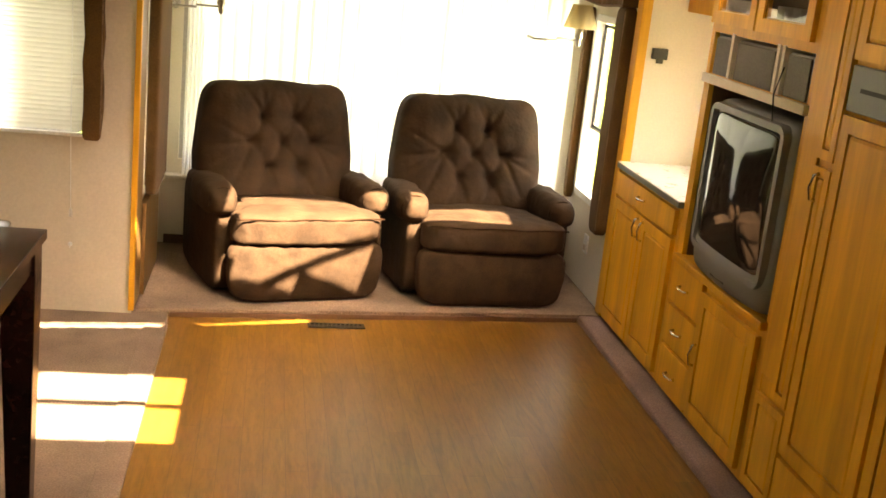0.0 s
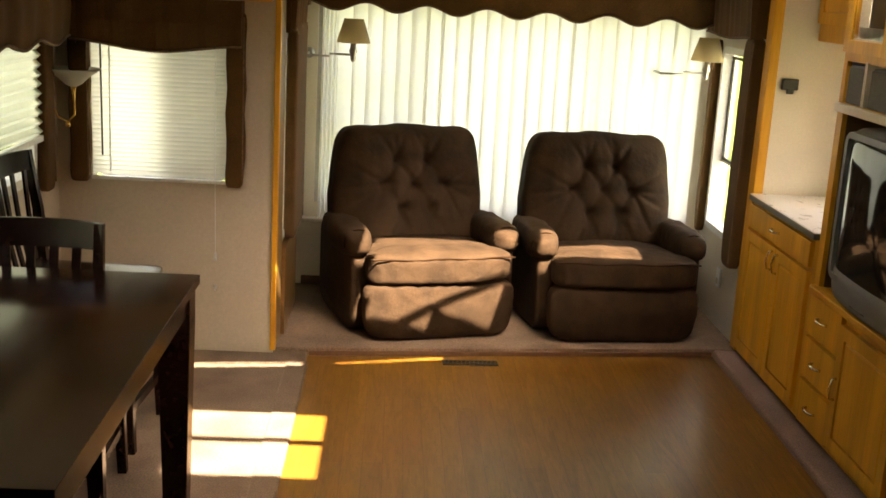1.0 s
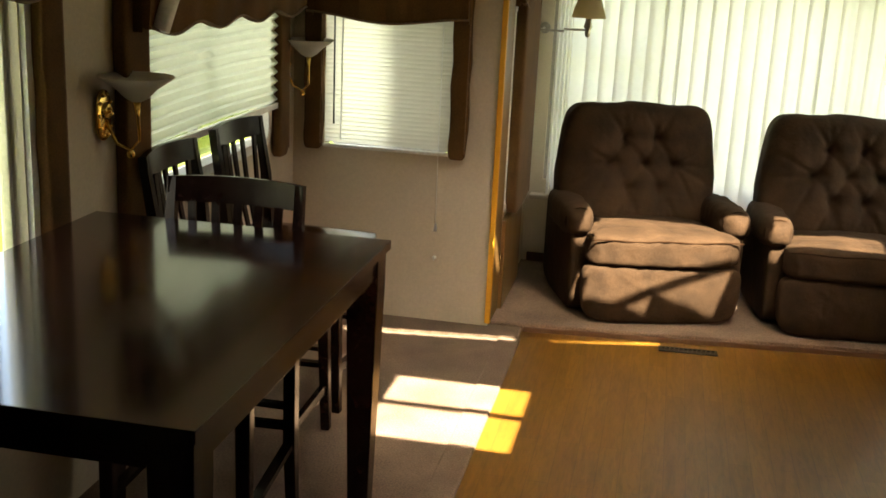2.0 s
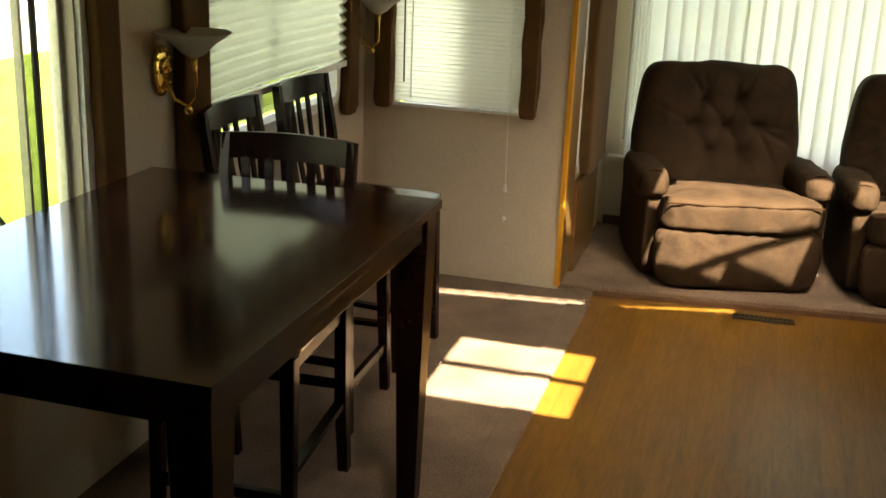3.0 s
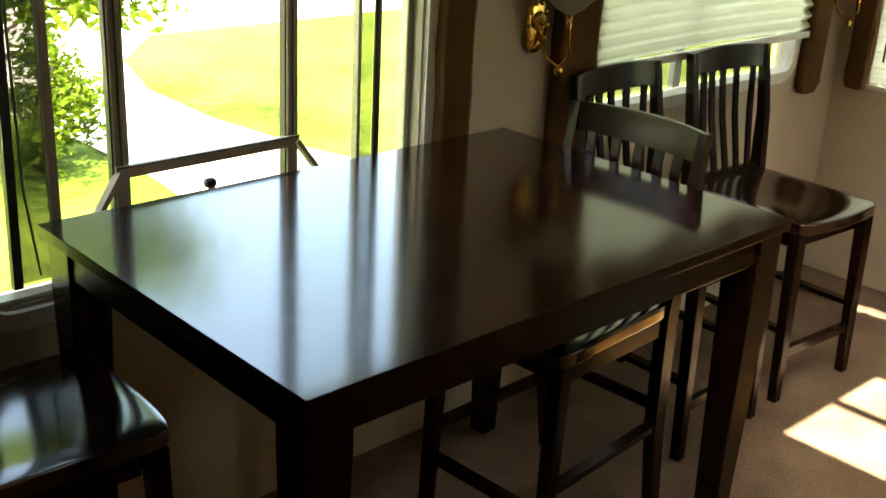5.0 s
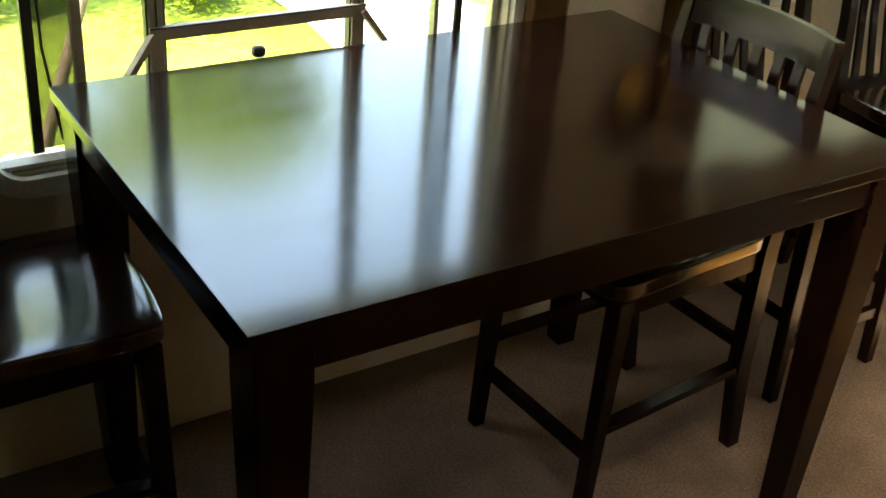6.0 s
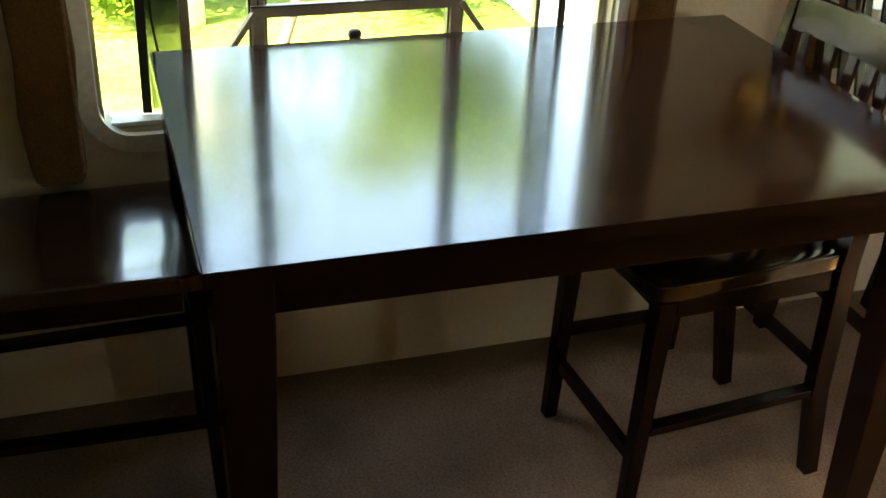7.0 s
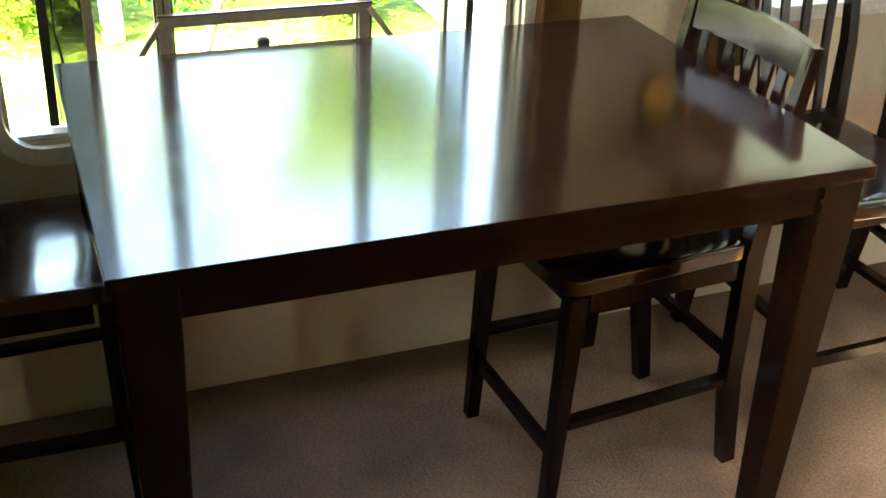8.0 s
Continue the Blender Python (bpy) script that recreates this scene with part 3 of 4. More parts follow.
part("insect_screen", one_box(-1.003, -1.001, 0.004, 0.075, 0.74, 1.61), mesh_screen("dense insect mesh", (0.03, 0.045, 0.025), 0.32), w1, "dark insect mesh")
part("screen_strip", one_box(-1.003, -1.001, 0.894, 0.942, 0.74, 1.61), M_SCREENM, w1, "dark insect mesh")
part("pull_cord", tube(bmesh.new(), [(-0.985, 0.010, 1.5), (-0.985, 0.016, 0.95), (-0.985, 0.038, 0.76)], 0.003, 6), M_BLACK, w1)
b = bmesh.new()
bar(b, (-0.998, 0.226, 0.946), (-0.998, 0.708, 0.946), 0.014, 0.027)
part("sash_rail", b, M_SASH, w1, "brown-grey bottom rail of the tilted sash")
part("sash_arm", bar(bmesh.new(), (-0.994, 0.234, 0.946), (-0.984, 0.158, 0.843), 0.012, 0.024, up=(1, 0, 0)), M_SASH, w1)
part("sash_arm", bar(bmesh.new(), (-0.994, 0.700, 0.946), (-0.984, 0.776, 0.843), 0.012, 0.024, up=(1, 0, 0)), M_SASH, w1)
part("gasket", one_box(-0.9905, -0.9885, 0.226, 0.708, 0.9565, 0.9595), M_BLACK, w1)
part("latch_knob", puff(bmesh.new(), (-0.985, 0.452, 0.886), (0.012, 0.016, 0.013), 2.5, 4), M_BLACK, w1, smooth=True)
pane("x", -1.018, -0.09, 0.225, 0.73, 1.61, w1)
pane("x", -1.018, 0.71, 1.0, 0.73, 1.61, w1)
part("sill", one_box(-0.99, -0.955, -0.09, 1.03, 0.724, 0.733), M_WHITE, w1)

# shaded dining window
w2 = thing("window_2", -0.99, 2.32, 0.87, 0, "window behind a half-lowered pleated shade", "window", kind="structure")
part("window_frame", round_frame(bmesh.new(), "x", -0.985, -0.938, 1.715, 2.935, 0.835, 1.60, 0.05, 0.09), M_WHITE, w2)
part("mullion", one_box(-1.01, -0.985, 2.225, 2.268, 0.885, 1.55, 0.004), M_WHITE, w2)
part("mullion", one_box(-1.01, -0.985, 1.985, 2.005, 0.885, 1.55, 0.004), M_FRAME, w2)
pane("x", -1.018, 1.77, 2.88, 0.885, 1.55, w2)
part("insect_screen", one_box(-1.026, -1.024, 1.77, 2.88, 0.885, 1.55), mesh_screen("shade window mesh", (0.03, 0.035, 0.03), 0.45), w2, "dark insect mesh")

# small end window
w3 = thing("window_3", -0.50, 3.29, 0.80, 0, "small window behind a closed white mini blind", "window", kind="structure")
part("window_frame", round_frame(bmesh.new(), "y", 3.325, 3.285, -0.80, -0.21, 0.80, 1.44, 0.03, 0.05), M_WHITE, w3)
part("mullion", one_box(-0.515, -0.490, 3.30, 3.325, 0.82, 1.42, 0.003), M_FRAME, w3)
part("insect_screen", one_box(-0.49, -0.235, 3.327, 3.329, 0.82, 1.42), mesh_screen("window mesh", (0.03, 0.03, 0.03), 0.5), w3, "dark insect mesh")
pane("y", 3.315, -0.78, -0.23, 0.82, 1.42, w3)

# back picture window
w4 = thing("window_4", 1.12, 4.44, 0.50, 0, "wide picture window behind vertical blinds", "window", kind="structure")
part("window_frame", panel(bmesh.new(), "y", 4.425, 4.465, 0.09, 2.16, 0.50, 1.62, [(0.115, 0.60, 0.53, 0.96), (0.115, 0.60, 0.985, 1.20), (0.115, 0.60, 1.215, 1.59), (0.63, 1.60, 0.53, 1.59), (1.63, 2.135, 0.53, 1.59)]), M_FRAME, w4)
pane("y", 4.445, 0.115, 2.135, 0.53, 1.59, w4)

# narrow lounge windows
for nm, x, y0, y1, s in (("window_5", 2.29, 3.79, 4.27, 1), ("window_6", -0.04, 3.50, 4.00, -1)):
    w5 = thing(nm, x, (y0 + y1) / 2, 0.52, 0, "narrow sliding side window with a black-edged upper pane", "window", kind="structure")
    part("window_frame", round_frame(bmesh.new(), "x", x, x - s * 0.052, y0 - 0.025, y1 + 0.025, 0.495, 1.475, 0.045, 0.06), M_WHITE, w5)
    part("sash", panel(bmesh.new(), "x", x - 0.006, x + 0.006, y0 + 0.02, y1 - 0.02, 0.87, 1.42, [(y0 + 0.034, y1 - 0.034, 0.885, 1.405)]), M_BLACK, w5, "black-edged upper pane frame")
    part("rail", one_box(x - 0.01, x + 0.01, y0 + 0.01, y1 - 0.01, 0.86, 0.872), M_FRAME, w5)
    pane("x", x + s * 0.012, y0 + 0.015, y1 - 0.015, 0.53, 1.44, w5)


# ---- window dressings ----
def wavy(u, n, depth):
    return depth * (0.5 + 0.5 * math.cos(2 * math.pi * n * u))


def valance(name, length, height, depth, scallops, dip, m, label, ends=True):
    """A boxed cloth valance with a scalloped lower edge; runs along local x, front at local -y, top at local z = height."""
    t = new(name)
    t.matrix_basis = m
    tagged(t, label, "valance")
    n = 24 * max(scallops, 1)
    b = bmesh.new()
    cols = []
    for k in range(n + 1):
        u = k / n
        z = wavy(u, scallops, dip) if scallops else 0.0
        puffy = 0.006 * math.sin(u * 41) * math.sin(u * 13 + 1)
        cols.append([b.verts.new((u * length, y + p, zz)) for y, p, zz in ((-depth, puffy, height), (-depth - 0.012, puffy, height * 0.55), (-depth, puffy, z), (-depth + 0.02, 0, z + 0.004), (-depth + 0.02, 0, height))])
    for c0, c1 in zip(cols, cols[1:]):
        for j in range(5):
            b.faces.new((c0[j], c0[(j + 1) % 5], c1[(j + 1) % 5], c1[j]))
    b.faces.new(cols[0][::-1])
    b.faces.new(cols[-1])
    part("front_cloth", b, M_DRAPE, t, placed=False, smooth=False)
    if ends:
        part("return", one_box(0.0, 0.02, -depth + 0.021, -0.002, 0.02 if scallops else 0.0, height, 0.003), M_DRAPE, t, placed=False)
        part("return", one_box(length - 0.02, length, -depth + 0.021, -0.002, 0.02 if scallops else 0.0, height, 0.003), M_DRAPE, t, placed=False)
    b = bmesh.new()
    tube(b, [(length * k / n, -depth - 0.003, (wavy(k / n, scallops, dip) if scallops else 0.0) + 0.006) for k in range(n + 1)], 0.0055, 5)
    part("gimp_edge", b, M_TRIM, t, "braided trim along the lower edge", placed=False)
    return t


def side_panel(name, w, d, h, m, label):
    t = new(name)
    t.matrix_basis = m
    tagged(t, label, "window panel", "padded window panels")

    def soft(u, p):
        p.x += 0.004 * math.sin(p.z * 23)
        return p
    part("padded_board", puff(bmesh.new(), (w / 2, -d / 2 - 0.001, h / 2), (w / 2, d / 2, h / 2), 9, 8, soft), M_DRAPE, t, placed=False, smooth=True)
    part("gimp_edge", tube(bmesh.new(), [(w * 0.93, -d * 0.96, 0.03 + (h - 0.05) * k / 8) for k in range(9)], 0.004, 5), M_TRIM, t, placed=False)
    return t


LEFT = lambda y, z: pose(-0.948, y, z, 0, 0, 90)      # local x runs along +y, front faces +x
RIGHT = lambda y, z: pose(2.248, y, z, 0, 0, -90)     # local x runs along -y, front faces -x
PAD = "padded chocolate-brown cloth panel beside a window"
valance("valance", 1.50, 0.28, 0.10, 4, 0.030, LEFT(1.60, 1.388), "scalloped chocolate-brown valance over the pleated shade")
valance("valance", 1.42, 0.34, 0.10, 3, 0.055, LEFT(-0.24, 1.52), "chocolate-brown valance over the wide dining window")
valance("valance", 0.72, 0.232, 0.09, 1, 0.035, pose(-0.865, 3.248, 1.365), "chocolate-brown valance with a shallow scallop over the mini blind")
valance("valance", 2.20, 0.36, 0.16, 7, 0.045, pose(0.03, 4.398, 1.545), "long scalloped chocolate-brown valance over the vertical blinds")
valance("valance", 0.76, 0.36, 0.085, 1, 0.015, RIGHT(4.36, 1.52), "chocolate-brown valance over the narrow side window")
valance("valance", 0.60, 0.46, 0.05, 2, 0.035, pose(0.002, 3.475, 1.44, 0, 0, 90), "chocolate-brown valance over the lounge side window")
for w, h, y, z in ((0.105, 0.86, 1.097, 0.77), (0.12, 1.00, -0.265, 0.62), (0.165, 0.88, 1.550, 0.74), (0.11, 0.80, 2.945, 0.785)):
    side_panel("window_panel", w, 0.048, h, LEFT(y, z), PAD)
side_panel("window_panel", 0.085, 0.05, 0.76, pose(-0.885, 3.248, 0.79), PAD)
side_panel("window_panel", 0.080, 0.05, 0.76, pose(-0.215, 3.248, 0.79), PAD)
side_panel("window_panel", 0.150, 0.07, 1.12, RIGHT(3.742, 0.42), PAD)
side_panel("window_panel", 0.050, 0.05, 1.04, RIGHT(4.352, 0.46), PAD)
side_panel("window_panel", 0.53, 0.06, 1.02, pose(0.002, 3.535, 0.475, 0, 0, 90), PAD)

# vertical blind
vb = thing("vertical_blind", 1.12, 4.33, 0.42, 0, "closed ivory vertical blind with long hanging slats", "blind")
slat = bmesh.new()
n = 5
for k in range(n + 1):
    u = k / n - 0.5
    for z in (0.0, 1.28):
        slat.verts.new((u * 0.098, 0.010 * (1 - (2 * u) ** 2), z))
slat.verts.ensure_lookup_table()
for k in range(n):
    slat.faces.new([slat.verts[i] for i in (2 * k, 2 * k + 2, 2 * k + 3, 2 * k + 1)])
slat_me = finish(slat, "slat", M_BLIND, True)
for k in range(25):
    ob = new("slat", slat_me)
    ob.parent = vb
    ob.matrix_basis = pose(-0.875 + 0.0775 * k, 0.0 + 0.004 * math.sin(k * 2.1), 0.012 + 0.003 * math.sin(k * 1.7), 0, 0, 9 + 6 * math.sin(k * 1.9) + 6 * math.sin(k * 0.7) + (9 if k % 7 == 3 else 0))
b = bmesh.new()
folds = [(0.118 + 0.0105 * k, 4.312 + (0.034 if k % 2 else 0.0)) for k in range(9)]
for (xa, ya), (xb, yb) in zip(folds, folds[1:]):
    b.faces.new([b.verts.new(v) for v in ((xa, ya, 0.43), (xb, yb, 0.43), (xb, yb, 1.70), (xa, ya, 1.70))])
part("gathered_slats", b, M_BLIND, vb, "slats gathered at the end of the rail")
part("headrail", one_box(0.105, 2.15, 4.305, 4.355, 1.705, 1.745, 0.004), M_WHITE, vb)
structure("window_shelf", one_box(0.03, 2.24, 4.33, 4.398, 0.40, 0.425, 0.006), M_WALL, "shallow beige ledge under the picture window", category="ledge")

# mini blind
mb = thing("mini_blind", -0.50, 3.235, 0.80, 0, "closed white mini blind with a tilt wand and cord", "blind")
sl = bmesh.new()
for k in range(4):
    a = (k / 3 - 0.5)
    for x in (-0.297, 0.297):
        sl.verts.new((x, 0.0035 * (1 - 4 * a * a), a * 0.024))
sl.verts.ensure_lookup_table()
for k in range(3):
    sl.faces.new([sl.verts[i] for i in (2 * k, 2 * k + 1, 2 * k + 3, 2 * k + 2)])
sl_me = finish(sl, "slat", M_MINI, True)
for k in range(32):
    ob = new("slat", sl_me)
    ob.parent = mb
    ob.matrix_basis = pose(0, 0, 0.035 + 0.0197 * k, 16, 0, 0)
part("bottom_rail", one_box(-0.80, -0.20, 3.222, 3.244, 0.800, 0.816, 0.003), M_WHITE, mb)
part("headrail", one_box(-0.80, -0.20, 3.222, 3.246, 1.43, 1.46, 0.003), M_WHITE, mb)
part("wand", tube(bmesh.new(), [(-0.752, 3.216, 1.42), (-0.748, 3.216, 0.91)], 0.004, 6), M_BLACK, mb)
part("cord", tube(bmesh.new(), [(-0.715, 3.217, 1.42), (-0.715, 3.217, 0.84)], 0.003, 6), M_WHITE, mb)
part("pull_cord", tube(bmesh.new(), [(-0.262, 3.217, 1.40), (-0.262, 3.219, 0.80), (-0.259, 3.222, 0.47)], 0.0018, 5), M_WHITE, mb)
part("tassel", lathe(bmesh.new(), [(0.001, 0.04), (0.006, 0.03), (0.009, 0.0), (0.001, -0.002)], 10, (-0.259, 3.222, 0.455)), M_WHITE, mb, smooth=True)

# pleated shade, lowered further on one end
ps = thing("pleated_shade", -0.93, 2.32, 1.02, 0, "half-lowered cream pleated shade hanging slightly crooked", "shade")
b = bmesh.new()
rows = 30
cols = 20
grid = []
for i in range(rows + 1):
    f = i / rows
    grid.append([])
    for j in range(cols + 1):
        s = j / cols
        zb = 1.022 + 0.012 * math.sin(s * 3.1)
        z = zb + (1.60 - zb) * f
        grid[-1].append(b.verts.new((-0.925 + (0.010 if i % 2 else -0.010), 1.725 + 1.215 * s, z)))
for i in range(rows):
    for j in range(cols):
        b.faces.new((grid[i][j], grid[i][j + 1], grid[i + 1][j + 1], grid[i + 1][j]))
part("pleated_cloth", b, M_PLEAT, ps)
part("bottom_rail", bar(bmesh.new(), (-0.925, 1.722, 1.012), (-0.925, 2.943, 1.014), 0.022, 0.024), M_WHITE, ps)


# ---- dining set ----
tb = thing("dining_table", -0.446, 0.662, 0.006, 0, "counter-height espresso wood dining table with a glossy top", "table")
b = bmesh.new()
box(b, -0.892, 0.0, 0.0, 1.324, 0.884, 0.910, 0.0015, 2)
# same wood all round; shade is put into the sides by a darker, duller copy
for f in b.faces:
    f.material_index = 0 if f.normal.z > 0.5 else 1
part("tabletop", b, [M_DARKT, M_DARK], tb, "polished espresso top")
for x0, x1, y0, y1 in ((-0.81, -0.085, 0.020, 0.042), (-0.81, -0.085, 1.282, 1.304), (-0.040, -0.018, 0.10, 1.225), (-0.874, -0.852, 0.10, 1.225)):
    part("apron", one_box(x0, x1, y0, y1, 0.817, 0.883, 0.003), M_DARK, tb)
for x, y in ((-0.054, 0.057), (-0.054, 1.268), (-0.836, 0.057), (-0.836, 1.268)):
    b = bmesh.new()
    sweep(b, [(x, y, 0.883), (x, y, 0.78), (x, y, 0.006)], [(0.088, 0.088), (0.088, 0.088), (0.055, 0.055)])
    bmesh.ops.bevel(b, geom=list(b.edges), offset=0.003, segments=1, affect="EDGES")
    part("leg", b, M_DARK, tb)


def counter_chair(x, y, rz, label):
    """Faces local -y; origin on the floor under the seat's middle."""
    t = thing("counter_chair", x, y, 0.006, rz, label, "chair", "counter chairs round the table")

    def saddle(u, p):
        if u.z > 0:
            p.z -= 0.008 * max(0, 1 - (u.x * 1.3) ** 2) * max(0, 1 - (u.y * 1.2) ** 2)
        p.x *= 1 - 0.06 * (u.y + 1) / 2
        p.y -= 0.02 * (1 - u.x * u.x) if u.y < -0.4 else 0
        return p
    part("seat", puff(bmesh.new(), (0, -0.018, 0.584), (0.209, 0.230, 0.021), 14, 14, saddle), M_DARKT, t, placed=False, smooth=True)
    for s in (-1, 1):
        b = bmesh.new()
        sweep(b, [(s * 0.184, -0.218, 0.564), (s * 0.190, -0.238, 0.0)], [(0.042, 0.042), (0.032, 0.032)])
        bmesh.ops.bevel(b, geom=list(b.edges), offset=0.003, segments=1, affect="EDGES")
        part("front_leg", b, M_DARK, t, placed=False)
        b = bmesh.new()
        pts = [(s * 0.180, 0.255, 0.0), (s * 0.182, 0.218, 0.25), (s * 0.184, 0.208, 0.57), (s * 0.190, 0.226, 0.80), (s * 0.190, 0.262, 1.022)]
        sweep(b, pts, [(0.032, 0.036), (0.036, 0.042), (0.036, 0.044), (0.030, 0.034), (0.026, 0.026)])
        part("back_post", b, M_DARK, t, placed=False)
        part("side_stretcher", bar(bmesh.new(), (s * 0.193, -0.214, 0.245), (s * 0.181, 0.205, 0.245), 0.018, 0.030, up=(1, 0, 0)), M_DARK, t, placed=False)
        part("side_apron", one_box(min(s * 0.172, s * 0.190), max(s * 0.172, s * 0.190), -0.186, 0.190, 0.515, 0.562), M_DARK, t, placed=False)
    part("front_stretcher", bar(bmesh.new(), (-0.178, -0.231, 0.165), (0.178, -0.231, 0.165), 0.030, 0.020), M_DARK, t, placed=False)
    part("back_stretcher", bar(bmesh.new(), (-0.166, 0.217, 0.300), (0.166, 0.217, 0.300), 0.026, 0.018), M_DARK, t, placed=False)
    part("front_apron", one_box(-0.172, 0.172, -0.214, -0.196, 0.515, 0.562), M_DARK, t, placed=False)
    part("back_apron", one_box(-0.166, 0.166, 0.200, 0.218, 0.525, 0.562), M_DARK, t, placed=False)
    b = bmesh.new()
    rings = []
    for k in range(33):
        u = k / 16 - 1
        yb = 0.028 * (1 - u * u)
        zt = 1.024 + 0.006 * (1 - u * u)
        rings.append([b.verts.new(v) for v in ((u * 0.198, 0.237 + yb, 0.952), (u * 0.200, 0.246 + yb, zt), (u * 0.200, 0.268 + yb, zt - 0.002), (u * 0.198, 0.259 + yb, 0.950))])
    for r0, r1 in zip(rings, rings[1:]):
        for j in range(4):
            b.faces.new((r0[j], r0[(j + 1) % 4], r1[(j + 1) % 4], r1[j]))
    b.faces.new(rings[0][::-1])
    b.faces.new(rings[-1])
    part("top_rail", b, M_DARK, t, placed=False)
    part("lower_rail", bar(bmesh.new(), (-0.175, 0.209, 0.612), (0.175, 0.209, 0.612), 0.022, 0.020), M_DARK, t, placed=False)
    for k in range(5):
        u = (k - 2) / 2
        b = bmesh.new()
        sweep(b, [(u * 0.118, 0.210, 0.618), (u * 0.124, 0.236 + 0.018 * (1 - u * u), 0.80), (u * 0.130, 0.252 + 0.026 * (1 - u * u), 0.956)], [(0.024, 0.010)] * 3)
        part("slat", b, M_DARK, t, placed=False)
    return t


chair = counter_chair(-0.460, 1.106, 3, "espresso wood counter chair pushed under the table's end")
c = copy_thing(chair, pose(-0.610, 1.778, 0.006, 0, 0, 91))
tagged(c, "espresso wood counter chair standing against the window wall")
c = copy_thing(chair, pose(-0.606, 2.333, 0.006, 0, 0, 86))
tagged(c, "espresso wood counter chair turned to the aisle beside the end wall")
c = copy_thing(chair, pose(-0.705, -0.185, 0.006, 0, 0, 180))
tagged(c, "espresso wood counter chair drawn up to the table's near end")


# ---- recliners ----
def dimples(u, v):
    """How far the tufted back is drawn in at (u, v), both -1 to 1."""
    s = 0.0
    for a, c in ((-0.22, 0.46), (0.20, 0.46), (-0.36, 0.10), (0.04, 0.10), (0.42, 0.10), (-0.14, -0.26), (0.26, -0.26)):
        r2 = ((u - a) * 1.0) ** 2 + ((v - c) * 1.1) ** 2
        s += 0.60 * math.exp(-r2 / 0.006) + 0.34 * math.exp(-r2 / 0.04)
    for (a, c), (e, f) in (((-0.22, 0.46), (-0.26, 0.98)), ((0.20, 0.46), (0.14, 0.98)), ((-0.22, 0.46), (-0.36, 0.10)), ((-0.22, 0.46), (0.04, 0.10)),
                           ((0.20, 0.46), (0.04, 0.10)), ((0.20, 0.46), (0.42, 0.10)), ((-0.36, 0.10), (-0.14, -0.26)), ((0.04, 0.10), (-0.14, -0.26)),
                           ((0.04, 0.10), (0.26, -0.26)), ((0.42, 0.10), (0.26, -0.26)), ((-0.36, 0.10), (-0.95, 0.02)), ((0.42, 0.10), (0.96, 0.05)),
                           ((-0.14, -0.26), (-0.22, -0.8)), ((-0.14, -0.26), (-0.02, -0.8)), ((0.26, -0.26), (0.14, -0.8)), ((0.26, -0.26), (0.36, -0.8)),
                           ((-0.36, 0.10), (-0.62, -0.55)), ((0.42, 0.10), (0.66, -0.5)), ((-0.14, -0.26), (-0.38, -0.85)), ((-0.14, -0.26), (-0.12, -0.9)),
                           ((0.26, -0.26), (0.24, -0.9)), ((0.26, -0.26), (0.50, -0.8)), ((-0.22, 0.46), (-0.50, 0.90)), ((-0.22, 0.46), (-0.10, 0.98)),
                           ((0.20, 0.46), (0.44, 0.92)), ((0.20, 0.46), (0.02, 0.95)), ((-0.36, 0.10), (-0.85, 0.38)), ((0.42, 0.10), (0.88, 0.40)),
                           ((-0.36, 0.10), (-0.9, -0.25)), ((0.42, 0.10), (0.92, -0.22))):
        d, l2 = Vector((e - a, f - c)), (e - a) ** 2 + (f - c) ** 2
        k = max(0.0, min(1.0, ((u - a) * d.x + (v - c) * d.y) / l2))
        q2 = (u - a - k * d.x) ** 2 + (v - c - k * d.y) ** 2
        s += 0.25 * (1 - 0.55 * k) * math.exp(-q2 / (0.0006 + 0.0009 * k))
    return s


